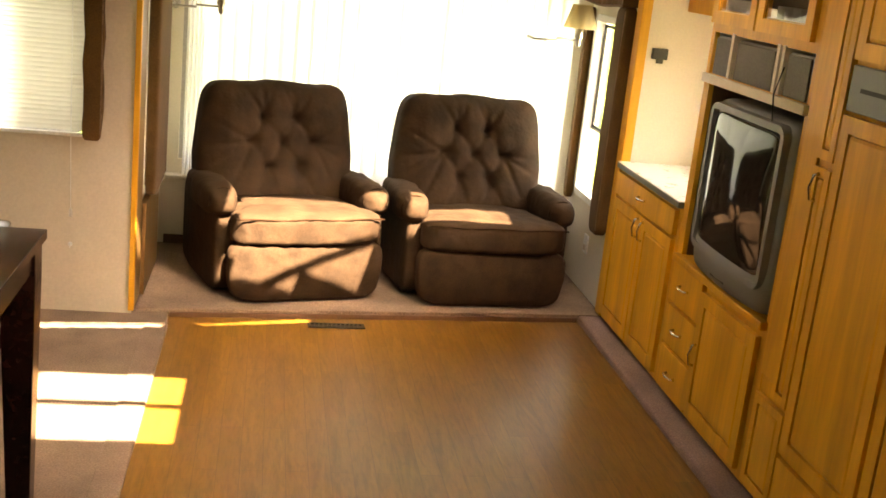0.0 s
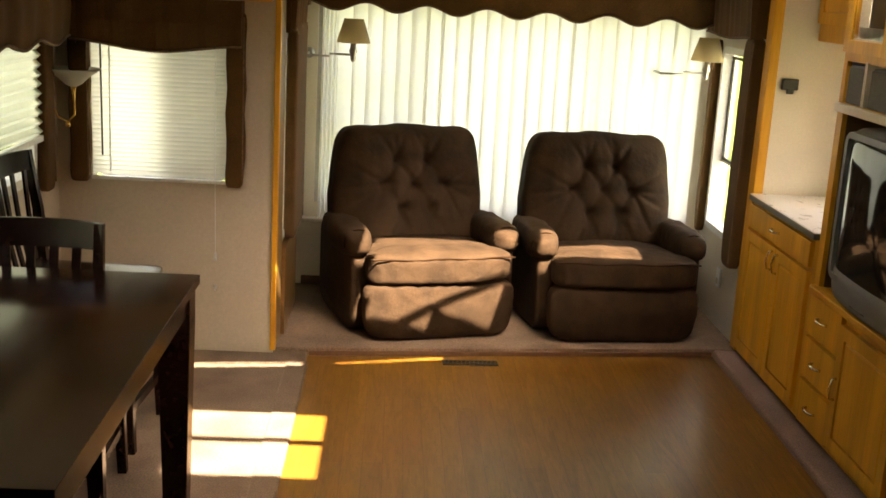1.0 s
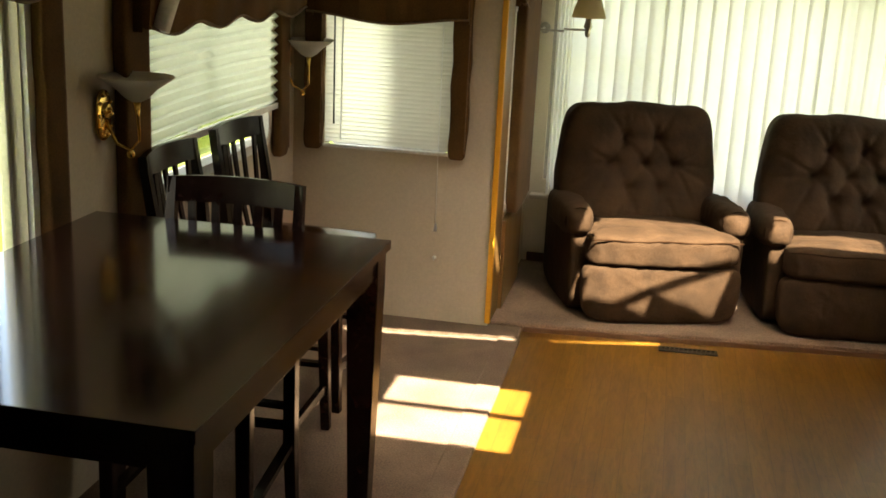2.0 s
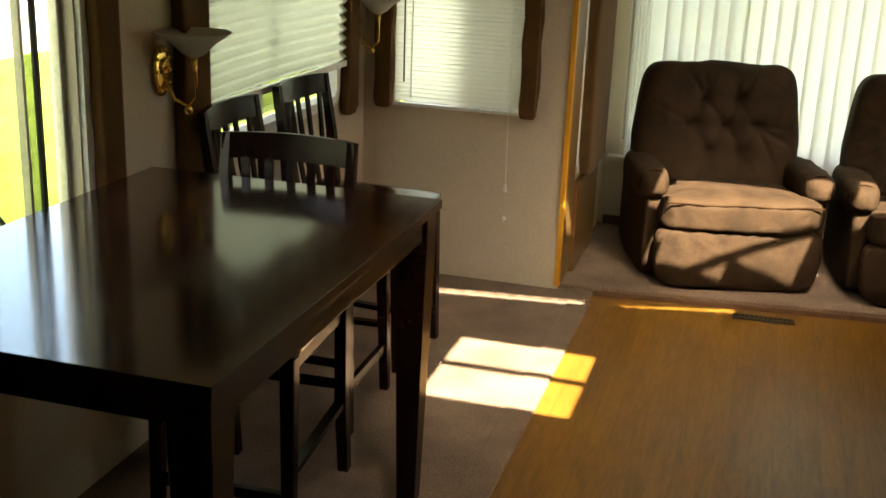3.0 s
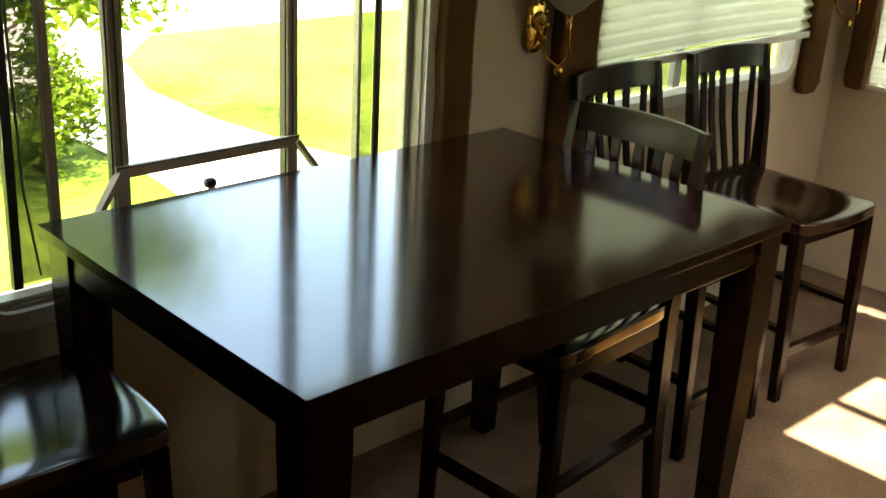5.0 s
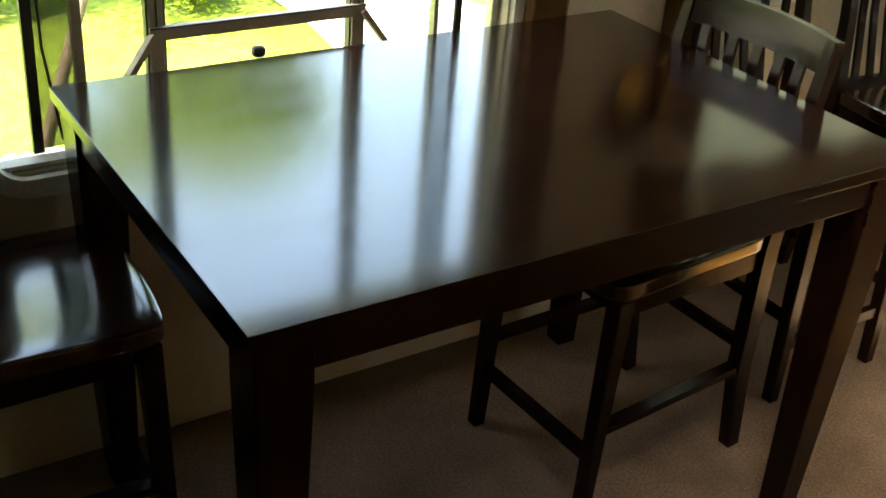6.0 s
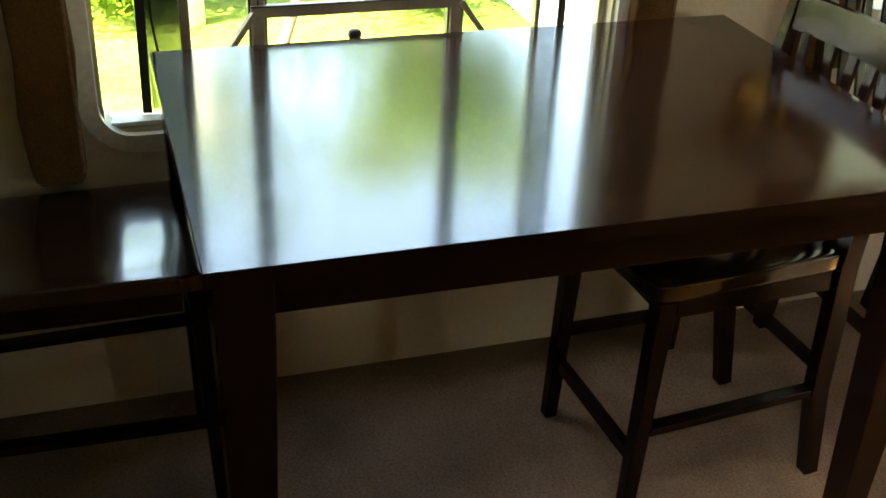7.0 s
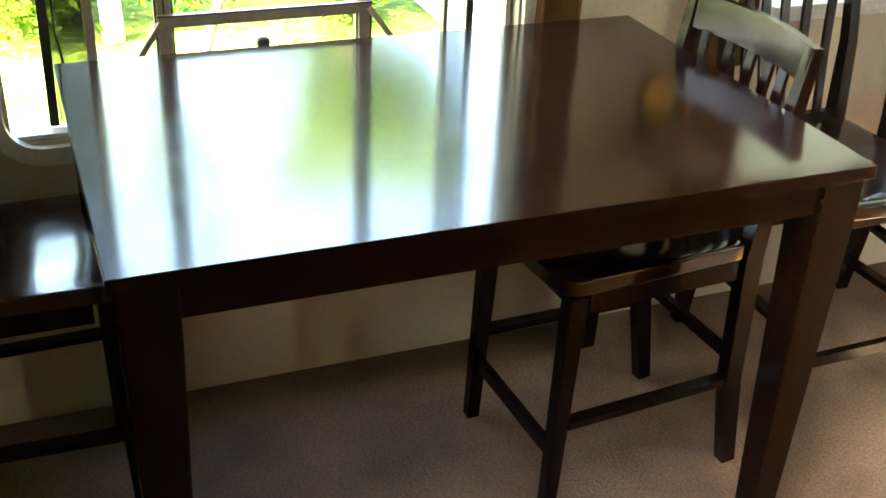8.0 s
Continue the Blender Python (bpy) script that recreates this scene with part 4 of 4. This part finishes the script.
def recliner(x, y, rz, label):
    """Faces local -y; origin on the carpet under the middle."""
    t = thing("recliner", x, y, 0.036, rz, label, "armchair", "pair of recliners")
    part("base", one_box(-0.30, 0.30, -0.33, 0.30, 0.0, 0.07, 0.01), M_BLACK, t, "dark base", placed=False)

    def body(u, p):
        p.z += 0.004 * math.sin(p.y * 31)
        return p
    for s in (-1, 1):
        def side(u, p):
            p.x += s * 0.008 * math.sin(p.y * 9 + 1)
            return p
        sp = part("side", puff(bmesh.new(), (s * 0.378, 0.02, 0.225), (0.052, 0.360, 0.215), 8, 10, side), M_FABRIC, t, placed=False, smooth=True)

        def roll(u, p):
            p.z += 0.028 * (u.y < 0) * u.y * -0.3 - 0.015 * max(0.0, u.y)
            p += Vector((0.006, 0, 0.008)) * noise.noise(Vector((p.x * 14, p.y * 14, 3 + s)))
            return p
        arm = part("armrest", puff(bmesh.new(), (s * 0.382, -0.050, 0.442), (0.080, 0.330, 0.080), 3.0, 14, roll), M_FABRIC, t, placed=False, smooth=True)
        b = bmesh.new()
        pts = [(s * 0.382 + 0.066 * math.cos(a), -0.306, 0.449 + 0.066 * math.sin(a)) for a in [math.pi * k / 10 for k in range(-1, 12)]]
        tube(b, pts, 0.0042, 6)
        part("welt", b, M_PIPE, arm, "dark welt round the front", placed=False, smooth=True)

    def seat(u, p):
        p.z += 0.022 * (1 - u.x ** 2) * (1 - u.y ** 2) * (u.z > 0) - 0.05 * max(0.0, u.y + 0.6) / 1.6
        p.x *= (1.0 + 0.07 * max(0.0, min(1.0, (-u.y - 0.55) * 5))) if u.y < -0.55 else 0.93
        p += Vector((0, -0.012 * (u.y < -0.5) * (1 - u.x ** 2), 0)) + Vector((0, 0.005, 0.005)) * noise.noise(Vector((p.x * 13, p.y * 9, p.z * 6)))
        p.y -= 0.004 * math.sin(p.x * 75 + 5 * noise.noise(Vector((p.x * 6, 0, p.z * 9)))) * (u.y < -0.7)
        return p
    st = part("seat_cushion", puff(bmesh.new(), (0.0, -0.150, 0.352), (0.350, 0.355, 0.076), 7, 26, seat), M_FABRIC, t, placed=False, smooth=True)
    b = bmesh.new()
    tube(b, [(-0.355 + 0.710 * k / 16, -0.500 - 0.012 * (1 - (k / 8 - 1) ** 2), 0.410 + 0.003 * math.sin(k)) for k in range(17)], 0.0042, 6)
    part("welt", b, M_PIPE, st, "dark welt along the front edge", placed=False, smooth=True)

    def foot(u, p):
        p.y -= 0.022 * (1 - u.x ** 2) * (1 - u.z ** 2) if u.y < 0 else 0
        p += Vector((0, 0.009, 0)) * noise.noise(Vector((p.x * 10, 5, p.z * 12)))
        p.y -= 0.005 * math.sin(p.x * 80 + 6 * noise.noise(Vector((p.x * 5, 3, 0)))) * max(0, abs(u.z) - 0.55) * (u.y < 0)
        p.x *= 1 - 0.05 * max(0, -u.z)
        return p
    part("footrest", puff(bmesh.new(), (0, -0.430, 0.150), (0.378, 0.055, 0.145), 6, 26, foot), M_FABRIC, t, placed=False, smooth=True)
    part("deck", one_box(-0.322, 0.322, -0.385, 0.30, 0.10, 0.290, 0.01), M_FABRIC, t, placed=False)

    tilt = Matrix.Translation((-0.015, 0.155, 0.375)) @ pose(0, 0, 0, -7, 0, 0)

    def back(u, p):
        v = u.z
        if u.y < 0:
            edge = max(0, 1 - abs(u.x) ** 5) * max(0, 1 - abs(v) ** 5)
            p.y -= 0.075 * edge * (1 + 0.5 * max(0.0, -v))
            p.y += 0.062 * min(1.2, dimples(u.x, v)) * edge
        p.x *= 1.01 - 0.10 * max(0, v + 0.1) - 0.02 * (v < 0) * -v
        p.y += 0.006 * noise.noise(Vector((p.x * 13, p.z * 9, 1.7)))
        p.z += (0.006 * math.cos(u.x * 6.3) - 0.006 + 0.005 * noise.noise(Vector((p.x * 16, 4, 2)))) * max(0, v) ** 4
        return tilt @ (p + Vector((0, 0, 0.245)))
    part("backrest", puff(bmesh.new(), (0, 0, 0), (0.402, 0.092, 0.340), 7.0, 84, back), M_FABRIC, t, "button-tufted back", placed=False, smooth=True)
    return t


r1 = recliner(0.648, 3.945, 16, "brown microfibre recliner with a tufted back, sunlit in front")
r2 = copy_thing(r1, pose(1.630, 4.010, 0.036, 0, 0, 6))
tagged(r2, "brown microfibre recliner with a tufted back, its front in shade")


# ---- oak cabinets ----
FX = 2.23


def oak_door(parent, y0, y1, z0, z1, handle=None, name="door", rail=0.05, x=FX):
    """A framed door with a raised field, whose face stands proud of x. handle: (y, z, upright)."""
    b = bmesh.new()
    panel(b, "x", x - 0.020, x - 0.001, y0, y1, z0, z1, [(y0 + rail, y1 - rail, z0 + rail, z1 - rail)] if z1 - z0 > 0.2 else ())
    bmesh.ops.bevel(b, geom=[e for e in b.edges if e.calc_face_angle(0) > 1], offset=0.004, segments=2, affect="EDGES")
    d = part(name, b, M_OAKD, parent)
    if z1 - z0 > 0.2:
        f = bmesh.new()
        box(f, x - 0.019, x - 0.001, y0 + rail + 0.002, y1 - rail - 0.002, z0 + rail + 0.002, z1 - rail - 0.002, 0.012, 2)
        part("raised_field", f, M_OAKD, d)
    if handle:
        y, z, up = handle
        e = (0, 0, 0.042) if up else (0, 0.042, 0)
        c = Vector((x - 0.020, y, z))
        e = Vector(e)
        part("handle", tube(bmesh.new(), [c - e, c - e * 0.9 + Vector((-0.016, 0, 0)), c + Vector((-0.024, 0, 0)), c + e * 0.9 + Vector((-0.016, 0, 0)), c + e], [0.006, 0.0045, 0.005, 0.0045, 0.006], 8), M_CHROME, d, "bright metal pull", smooth=True)
    return d


k1 = thing("counter_cabinet", 2.45, 3.09, 0.046, 0, "honey oak base cabinet with one drawer and two doors", "cabinet")
part("body", one_box(FX, 2.71, 2.625, 3.475, 0.048, 0.799, 0.003), M_OAK, k1)
oak_door(k1, 2.66, 3.46, 0.680, 0.785, (3.07, 0.735, False), "drawer", 0.03)
oak_door(k1, 2.66, 3.040, 0.078, 0.662, (3.010, 0.600, True))
oak_door(k1, 3.052, 3.46, 0.078, 0.662, (3.085, 0.600, True))
wt = thing("countertop", 2.45, 3.07, 0.800, 0, "pale laminate countertop with a dark front edge", "countertop")
part("slab", one_box(2.205, 2.715, 2.626, 3.476, 0.800, 0.825, 0.003), M_COUNTERE, wt, "dark grey edge")
part("laminate", one_box(2.208, 2.714, 2.628, 3.474, 0.8255, 0.829), M_COUNTER, wt, "glossy pale top")
fc = thing("small_tap", 2.50, 3.20, 0.829, 0, "small chrome tap on the counter", "tap")
part("spout", tube(bmesh.new(), [(2.52, 3.22, 0.829), (2.52, 3.22, 0.878), (2.50, 3.18, 0.896), (2.46, 3.10, 0.886)], [0.014, 0.011, 0.010, 0.009], 10), M_CHROME, fc, smooth=True)
th = thing("wall_switch", 2.36, 3.495, 1.27, 0, "small dark brown wall thermostat", "thermostat")
part("case", one_box(2.300, 2.375, 3.478, 3.499, 1.320, 1.371, 0.003), M_BLACK, th)
part("dial", one_box(2.320, 2.355, 3.474, 3.482, 1.302, 1.327, 0.003), M_BLACK, th)
u1 = thing("wall_cabinet", 2.57, 3.06, 1.55, 0, "honey oak wall cabinet over the counter", "cabinet")
part("body", one_box(2.445, 2.715, 2.665, 3.498, 1.55, CEIL - 0.003, 0.003), M_OAK, u1)
oak_door(u1, 2.69, 3.07, 1.630, 2.024, None, x=2.445)
oak_door(u1, 3.085, 3.475, 1.630, 2.024, None, x=2.445)

tc = thing("television_cabinet", 2.48, 2.15, 0.046, 0, "tall honey oak cabinet with drawers, a television recess and glazed doors", "cabinet")
b = bmesh.new()
panel(b, "x", FX, FX + 0.02, 1.705, 2.622, 0.046, CEIL - 0.002, [(1.745, 2.568, 0.626, 1.320), (1.745, 2.59, 1.356, 1.515), (1.80, 2.16, 1.60, 1.99), (2.215, 2.57, 1.60, 1.99)])
part("face_frame", b, M_OAK, tc)
part("side", one_box(FX + 0.021, 2.715, 2.606, 2.622, 0.046, CEIL - 0.002), M_CREAM, tc)
# near side, inner lining and back are dark brown, unlike the oak frame
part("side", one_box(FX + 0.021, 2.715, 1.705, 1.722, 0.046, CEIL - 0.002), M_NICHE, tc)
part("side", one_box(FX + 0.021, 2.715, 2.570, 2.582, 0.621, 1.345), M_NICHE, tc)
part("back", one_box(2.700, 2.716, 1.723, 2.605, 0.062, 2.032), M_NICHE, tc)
for z in (0.605, 1.330, 1.537):
    part("shelf", one_box(FX + 0.021, 2.699, 1.723, 2.605, z, z + 0.018), M_OAK, tc)
part("cloth", one_box(2.30, 2.304, 1.73, 2.60, 1.628, 2.032), M_BLACK, tc, "dark cloth lining behind the glass")
part("shelf_lip", one_box(FX - 0.022, FX - 0.001, 1.72, 2.605, 1.321, 1.355, 0.004), M_CREAM, tc, "pale shelf edge")
part("ledge", one_box(FX - 0.028, FX + 0.02, 1.73, 2.60, 0.595, 0.625, 0.006), M_OAK, tc, "ledge under the television")
for y in (2.40, 2.005, 1.965):
    part("divider", one_box(FX - 0.004, FX + 0.25, y - 0.011, y + 0.011, 1.357, 1.520), M_CREAM, tc)
for z0, z1, hz in ((0.436, 0.592, 0.516), (0.258, 0.416, 0.332), (0.070, 0.238, 0.148)):
    oak_door(tc, 2.262, 2.588, z0, z1, (2.432, hz, False), "drawer", 0.03)
oak_door(tc, 1.76, 2.265, 0.078, 0.564, (2.235, 0.316, True))
for y0, y1 in ((1.765, 2.19), (2.205, 2.60)):
    b = panel(bmesh.new(), "x", FX - 0.020, FX - 0.001, y0, y1, 1.548, 2.03, [(y0 + 0.05, y1 - 0.05, 1.595, 1.985)])
    bmesh.ops.bevel(b, geom=[e for e in b.edges if e.calc_face_angle(0) > 1], offset=0.004, segments=2, affect="EDGES")
    d = part("glazed_door", b, M_OAKD, tc)
    gp = part("pane", one_box(FX - 0.012, FX - 0.008, y0 + 0.051, y1 - 0.051, 1.596, 1.984), M_GLASS, d)
    for k in range(5):
        yy = y0 + 0.09 + k * 0.06
        g = thing("drinking_glass", 2.27, yy, 1.556, 0, "clear drinking glass standing in the glazed cabinet", "glass", "glasses in the cabinet")
        part("bowl", lathe(bmesh.new(), [(0.001, 0.001), (0.022, 0.001), (0.027, 0.085), (0.0245, 0.085), (0.020, 0.006), (0.001, 0.006)], 14, (2.27, yy, 1.557)), M_FROST, g, smooth=True)
    part("handle", tube(bmesh.new(), [(FX - 0.02, (y1 if y0 < 2 else y0) + (-0.03 if y0 < 2 else 0.03), z) for z in (1.68, 1.74)], 0.005, 8), M_CHROME, d)

sp = None
for y0, y1 in ((2.42, 2.575), (2.03, 2.37), (1.765, 1.945)):
    sp = thing("speaker", FX + 0.08, (y0 + y1) / 2, 1.350, 0, "small grey loudspeaker on the shelf over the television", "speaker", "speakers over the television")
    part("case", one_box(FX + 0.012, FX + 0.16, y0, y1, 1.350, 1.503, 0.006), M_TVGREY, sp)
    part("grille", one_box(FX + 0.002, FX + 0.0115, y0 + 0.008, y1 - 0.008, 1.358, 1.495, 0.004), M_SPK, sp, "woven grey grille")
part("cable", tube(bmesh.new(), [(FX - 0.004, 1.94, 1.45), (FX - 0.03, 1.93, 1.36), (FX - 0.03, 1.90, 1.25), (FX + 0.04, 1.85, 1.19)], 0.003, 6), M_BLACK, sp)

tv = thing("television", 2.40, 2.09, 0.625, 0, "grey tube television with a bulging dark screen", "television")


def bulge(u, p):
    p.x -= 0.03 * (1 - u.y ** 2) * (1 - 0.6 * u.z ** 2) if u.x < 0 else 0
    return p


def shell(u, p):
    if u.x > 0:
        p.y *= 1 - 0.35 * u.x
        p.z *= 1 - 0.30 * u.x
    elif u.z < -0.6:
        p.x -= 0.028 * (1 - u.y ** 2)
    return p


part("case", puff(bmesh.new(), (2.41, 2.090, 0.960), (0.205, 0.345, 0.332), 12, 16, shell), M_TVGREY, tv, placed=True, smooth=True)
part("bezel", round_frame(bmesh.new(), "x", 2.225, 2.188, 1.770, 2.410, 0.710, 1.275, 0.034, 0.05), M_TVGREY, tv)
part("screen", puff(bmesh.new(), (2.215, 2.090, 0.993), (0.018, 0.292, 0.252), 9, 14, bulge), M_TUBE, tv, "dark glossy picture tube", smooth=True)
part("button_panel", one_box(2.182, 2.196, 2.025, 2.155, 0.662, 0.685, 0.003), M_BLACK, tv)

pn = thing("pantry_cabinet", 2.47, 1.05, 0.046, 0, "tall honey oak pantry with panelled doors and a dark control panel", "cabinet")
part("body", one_box(FX, 2.715, 0.40, 1.702, 0.046, CEIL - 0.002, 0.003), M_OAK, pn)
part("stile", one_box(FX - 0.012, FX - 0.001, 1.592, 1.702, 0.462, 2.032, 0.004), M_OAK, pn)
oak_door(pn, 1.480, 1.588, 0.420, 1.190, (1.545, 1.128, True), rail=0.03)
oak_door(pn, 1.480, 1.588, 1.216, 2.032, None, rail=0.03)
oak_door(pn, 1.480, 1.692, 0.075, 0.398, None, rail=0.03)
oak_door(pn, 1.015, 1.470, 0.280, 1.365, None)
oak_door(pn, 1.015, 1.470, 1.527, 2.032, None)
oak_door(pn, 0.42, 0.995, 0.078, 2.032, None)
oak_door(pn, 1.015, 1.470, 0.078, 0.262, None, "drawer", 0.03)
cp = part("control_panel", one_box(FX - 0.016, FX - 0.001, 1.03, 1.472, 1.377, 1.511, 0.004), M_TVGREY, pn, "dark grey control panel")
part("slot", one_box(FX - 0.020, FX - 0.0165, 1.02, 1.40, 1.437, 1.449), M_BLACK, cp)


# ---- lamps ----
def swing_lamp(x, y, z, sx, label):
    t = thing("swing_arm_lamp", x, y, z, 0, label, "wall lamp", "swing-arm lamps")
    yb = 4.398
    part("wall_plate", lathe(bmesh.new(), [(0.001, 0), (0.03, 0.0), (0.028, 0.012), (0.012, 0.02), (0.001, 0.02)], 18, (x - sx * 0.24, yb, z), Matrix.Rotation(radians(90), 4, "X")), M_PEWTER, t, smooth=True)
    part("arm", tube(bmesh.new(), [(x - sx * 0.24, yb - 0.02, z), (x - sx * 0.24, y, z), (x - sx * 0.12, y, z), (x - sx * 0.12, y, z + 0.012), (x, y, z + 0.012)], 0.006, 8), M_PEWTER, t, smooth=True)
    part("socket", lathe(bmesh.new(), [(0.001, -0.035), (0.010, -0.03), (0.015, -0.012), (0.012, 0.0), (0.022, 0.02), (0.016, 0.04), (0.012, 0.075), (0.001, 0.075)], 16, (x, y, z + 0.01)), M_PEWTER, t, smooth=True)
    part("shade", lathe(bmesh.new(), [(0.088, 0.075), (0.050, 0.195), (0.048, 0.195), (0.086, 0.075)], 28, (x, y, z)), M_LAMPSHADE, t, "parchment cone shade", smooth=True)
    return t


swing_lamp(0.285, 4.20, 1.315, 1, "pewter swing-arm lamp with a small cone shade")
swing_lamp(2.135, 4.20, 1.315, 1, "pewter swing-arm lamp with a small cone shade near the corner")


def sconce(y, z, label):
    t = thing("wall_sconce", -0.948, y, z, 0, label, "wall sconce", "brass sconces")
    part("back_plate", puff(bmesh.new(), (-0.940, y, z), (0.010, 0.046, 0.078), 2.4, 10), M_BRASS, t, "polished brass back plate", smooth=True)
    part("rosette", lathe(bmesh.new(), [(0.001, 0.020), (0.010, 0.018), (0.014, 0.010), (0.020, 0.012), (0.027, 0.006), (0.030, -0.004)], 20, m=pose(-0.932, y, z + 0.012, 0, 90, 0)), M_BRASS, t, smooth=True)
    for k in range(10):
        a = 0.628 * k
        part("bead", puff(bmesh.new(), (-0.931, y + 0.037 * math.cos(a), z + 0.064 * math.sin(a)), (0.005, 0.007, 0.007), 2.2, 3), M_BRASS, t, smooth=True)
    pts = [(-0.935, y, z - 0.01), (-0.905, y + 0.012, z - 0.085), (-0.868, y + 0.028, z - 0.105), (-0.840, y + 0.030, z - 0.075), (-0.840, y + 0.025, z + 0.0), (-0.840, y + 0.02, z + 0.045)]
    part("arm", tube(bmesh.new(), pts, [0.007, 0.005, 0.005, 0.005, 0.006, 0.012], 10), M_BRASS, t, smooth=True)
    part("finial", puff(bmesh.new(), (-0.868, y + 0.028, z - 0.118), (0.012, 0.012, 0.014), 2.2, 5), M_BRASS, t, smooth=True)
    part("glass_bowl", lathe(bmesh.new(), [(0.014, 0.0), (0.036, 0.012), (0.064, 0.040), (0.114, 0.074), (0.112, 0.077), (0.062, 0.045), (0.034, 0.018), (0.012, 0.006)], 28, (-0.840, y + 0.02, z + 0.045)), M_FROST, t, "frosted flared glass bowl", smooth=True)
    return t


sconce(1.475, 1.168, "polished brass sconce with a frosted glass bowl by the dining window")
sconce(3.10, 1.165, "polished brass sconce with a frosted glass bowl near the corner")

# pale tag tucked by the valance
tg = thing("paper_roll", -0.85, 1.66, 1.40, 0, "small rolled white paper tucked beside the valance", "paper roll")
part("roll", tube(bmesh.new(), [(-0.835, 1.655, 1.415), (-0.815, 1.70, 1.53)], 0.028, 14), M_WHITE, tg, smooth=True)

ol = thing("wall_outlet", 2.245, 3.93, 0.28, 0, "small white wall outlet low on the lounge wall", "outlet")
part("plate", one_box(2.239, 2.249, 3.90, 3.965, 0.245, 0.345, 0.003), M_WHITE, ol)
part("socket", one_box(2.236, 2.2385, 3.918, 3.948, 0.262, 0.290), M_WALL, ol)

# cord cleat
cl = thing("cord_cleat", -0.263, 3.249, 0.32, 0, "tiny white cord cleat screwed to the end wall", "cord cleat")
part("base", lathe(bmesh.new(), [(0.001, 0.014), (0.006, 0.012), (0.008, 0.004), (0.010, 0.0), (0.001, 0.0)], 12, (-0.263, 3.249, 0.323), Matrix.Rotation(radians(90), 4, "X")), M_WHITE, cl, smooth=True)
part("horn", tube(bmesh.new(), [(-0.263, 3.238, 0.309), (-0.263, 3.236, 0.323), (-0.263, 3.238, 0.337)], [0.002, 0.004, 0.002], 6), M_WHITE, cl, smooth=True)

# floor register
fr = thing("floor_register", 0.915, 3.262, 0.0, 3, "narrow black metal floor register set in the vinyl", "floor vent")
part("plate", panel(bmesh.new(), "z", 0.001, 0.006, -0.13, 0.13, -0.030, 0.030, [(-0.115 + 0.02 * k, -0.101 + 0.02 * k, -0.020, 0.020) for k in range(12)]), M_BLACK, fr, placed=False)
# flat black sheet on the floor stands in for the shade down the duct
part("well", one_box(-0.12, 0.12, -0.024, 0.024, 0.0004, 0.0008), M_BLACK, fr, placed=False)
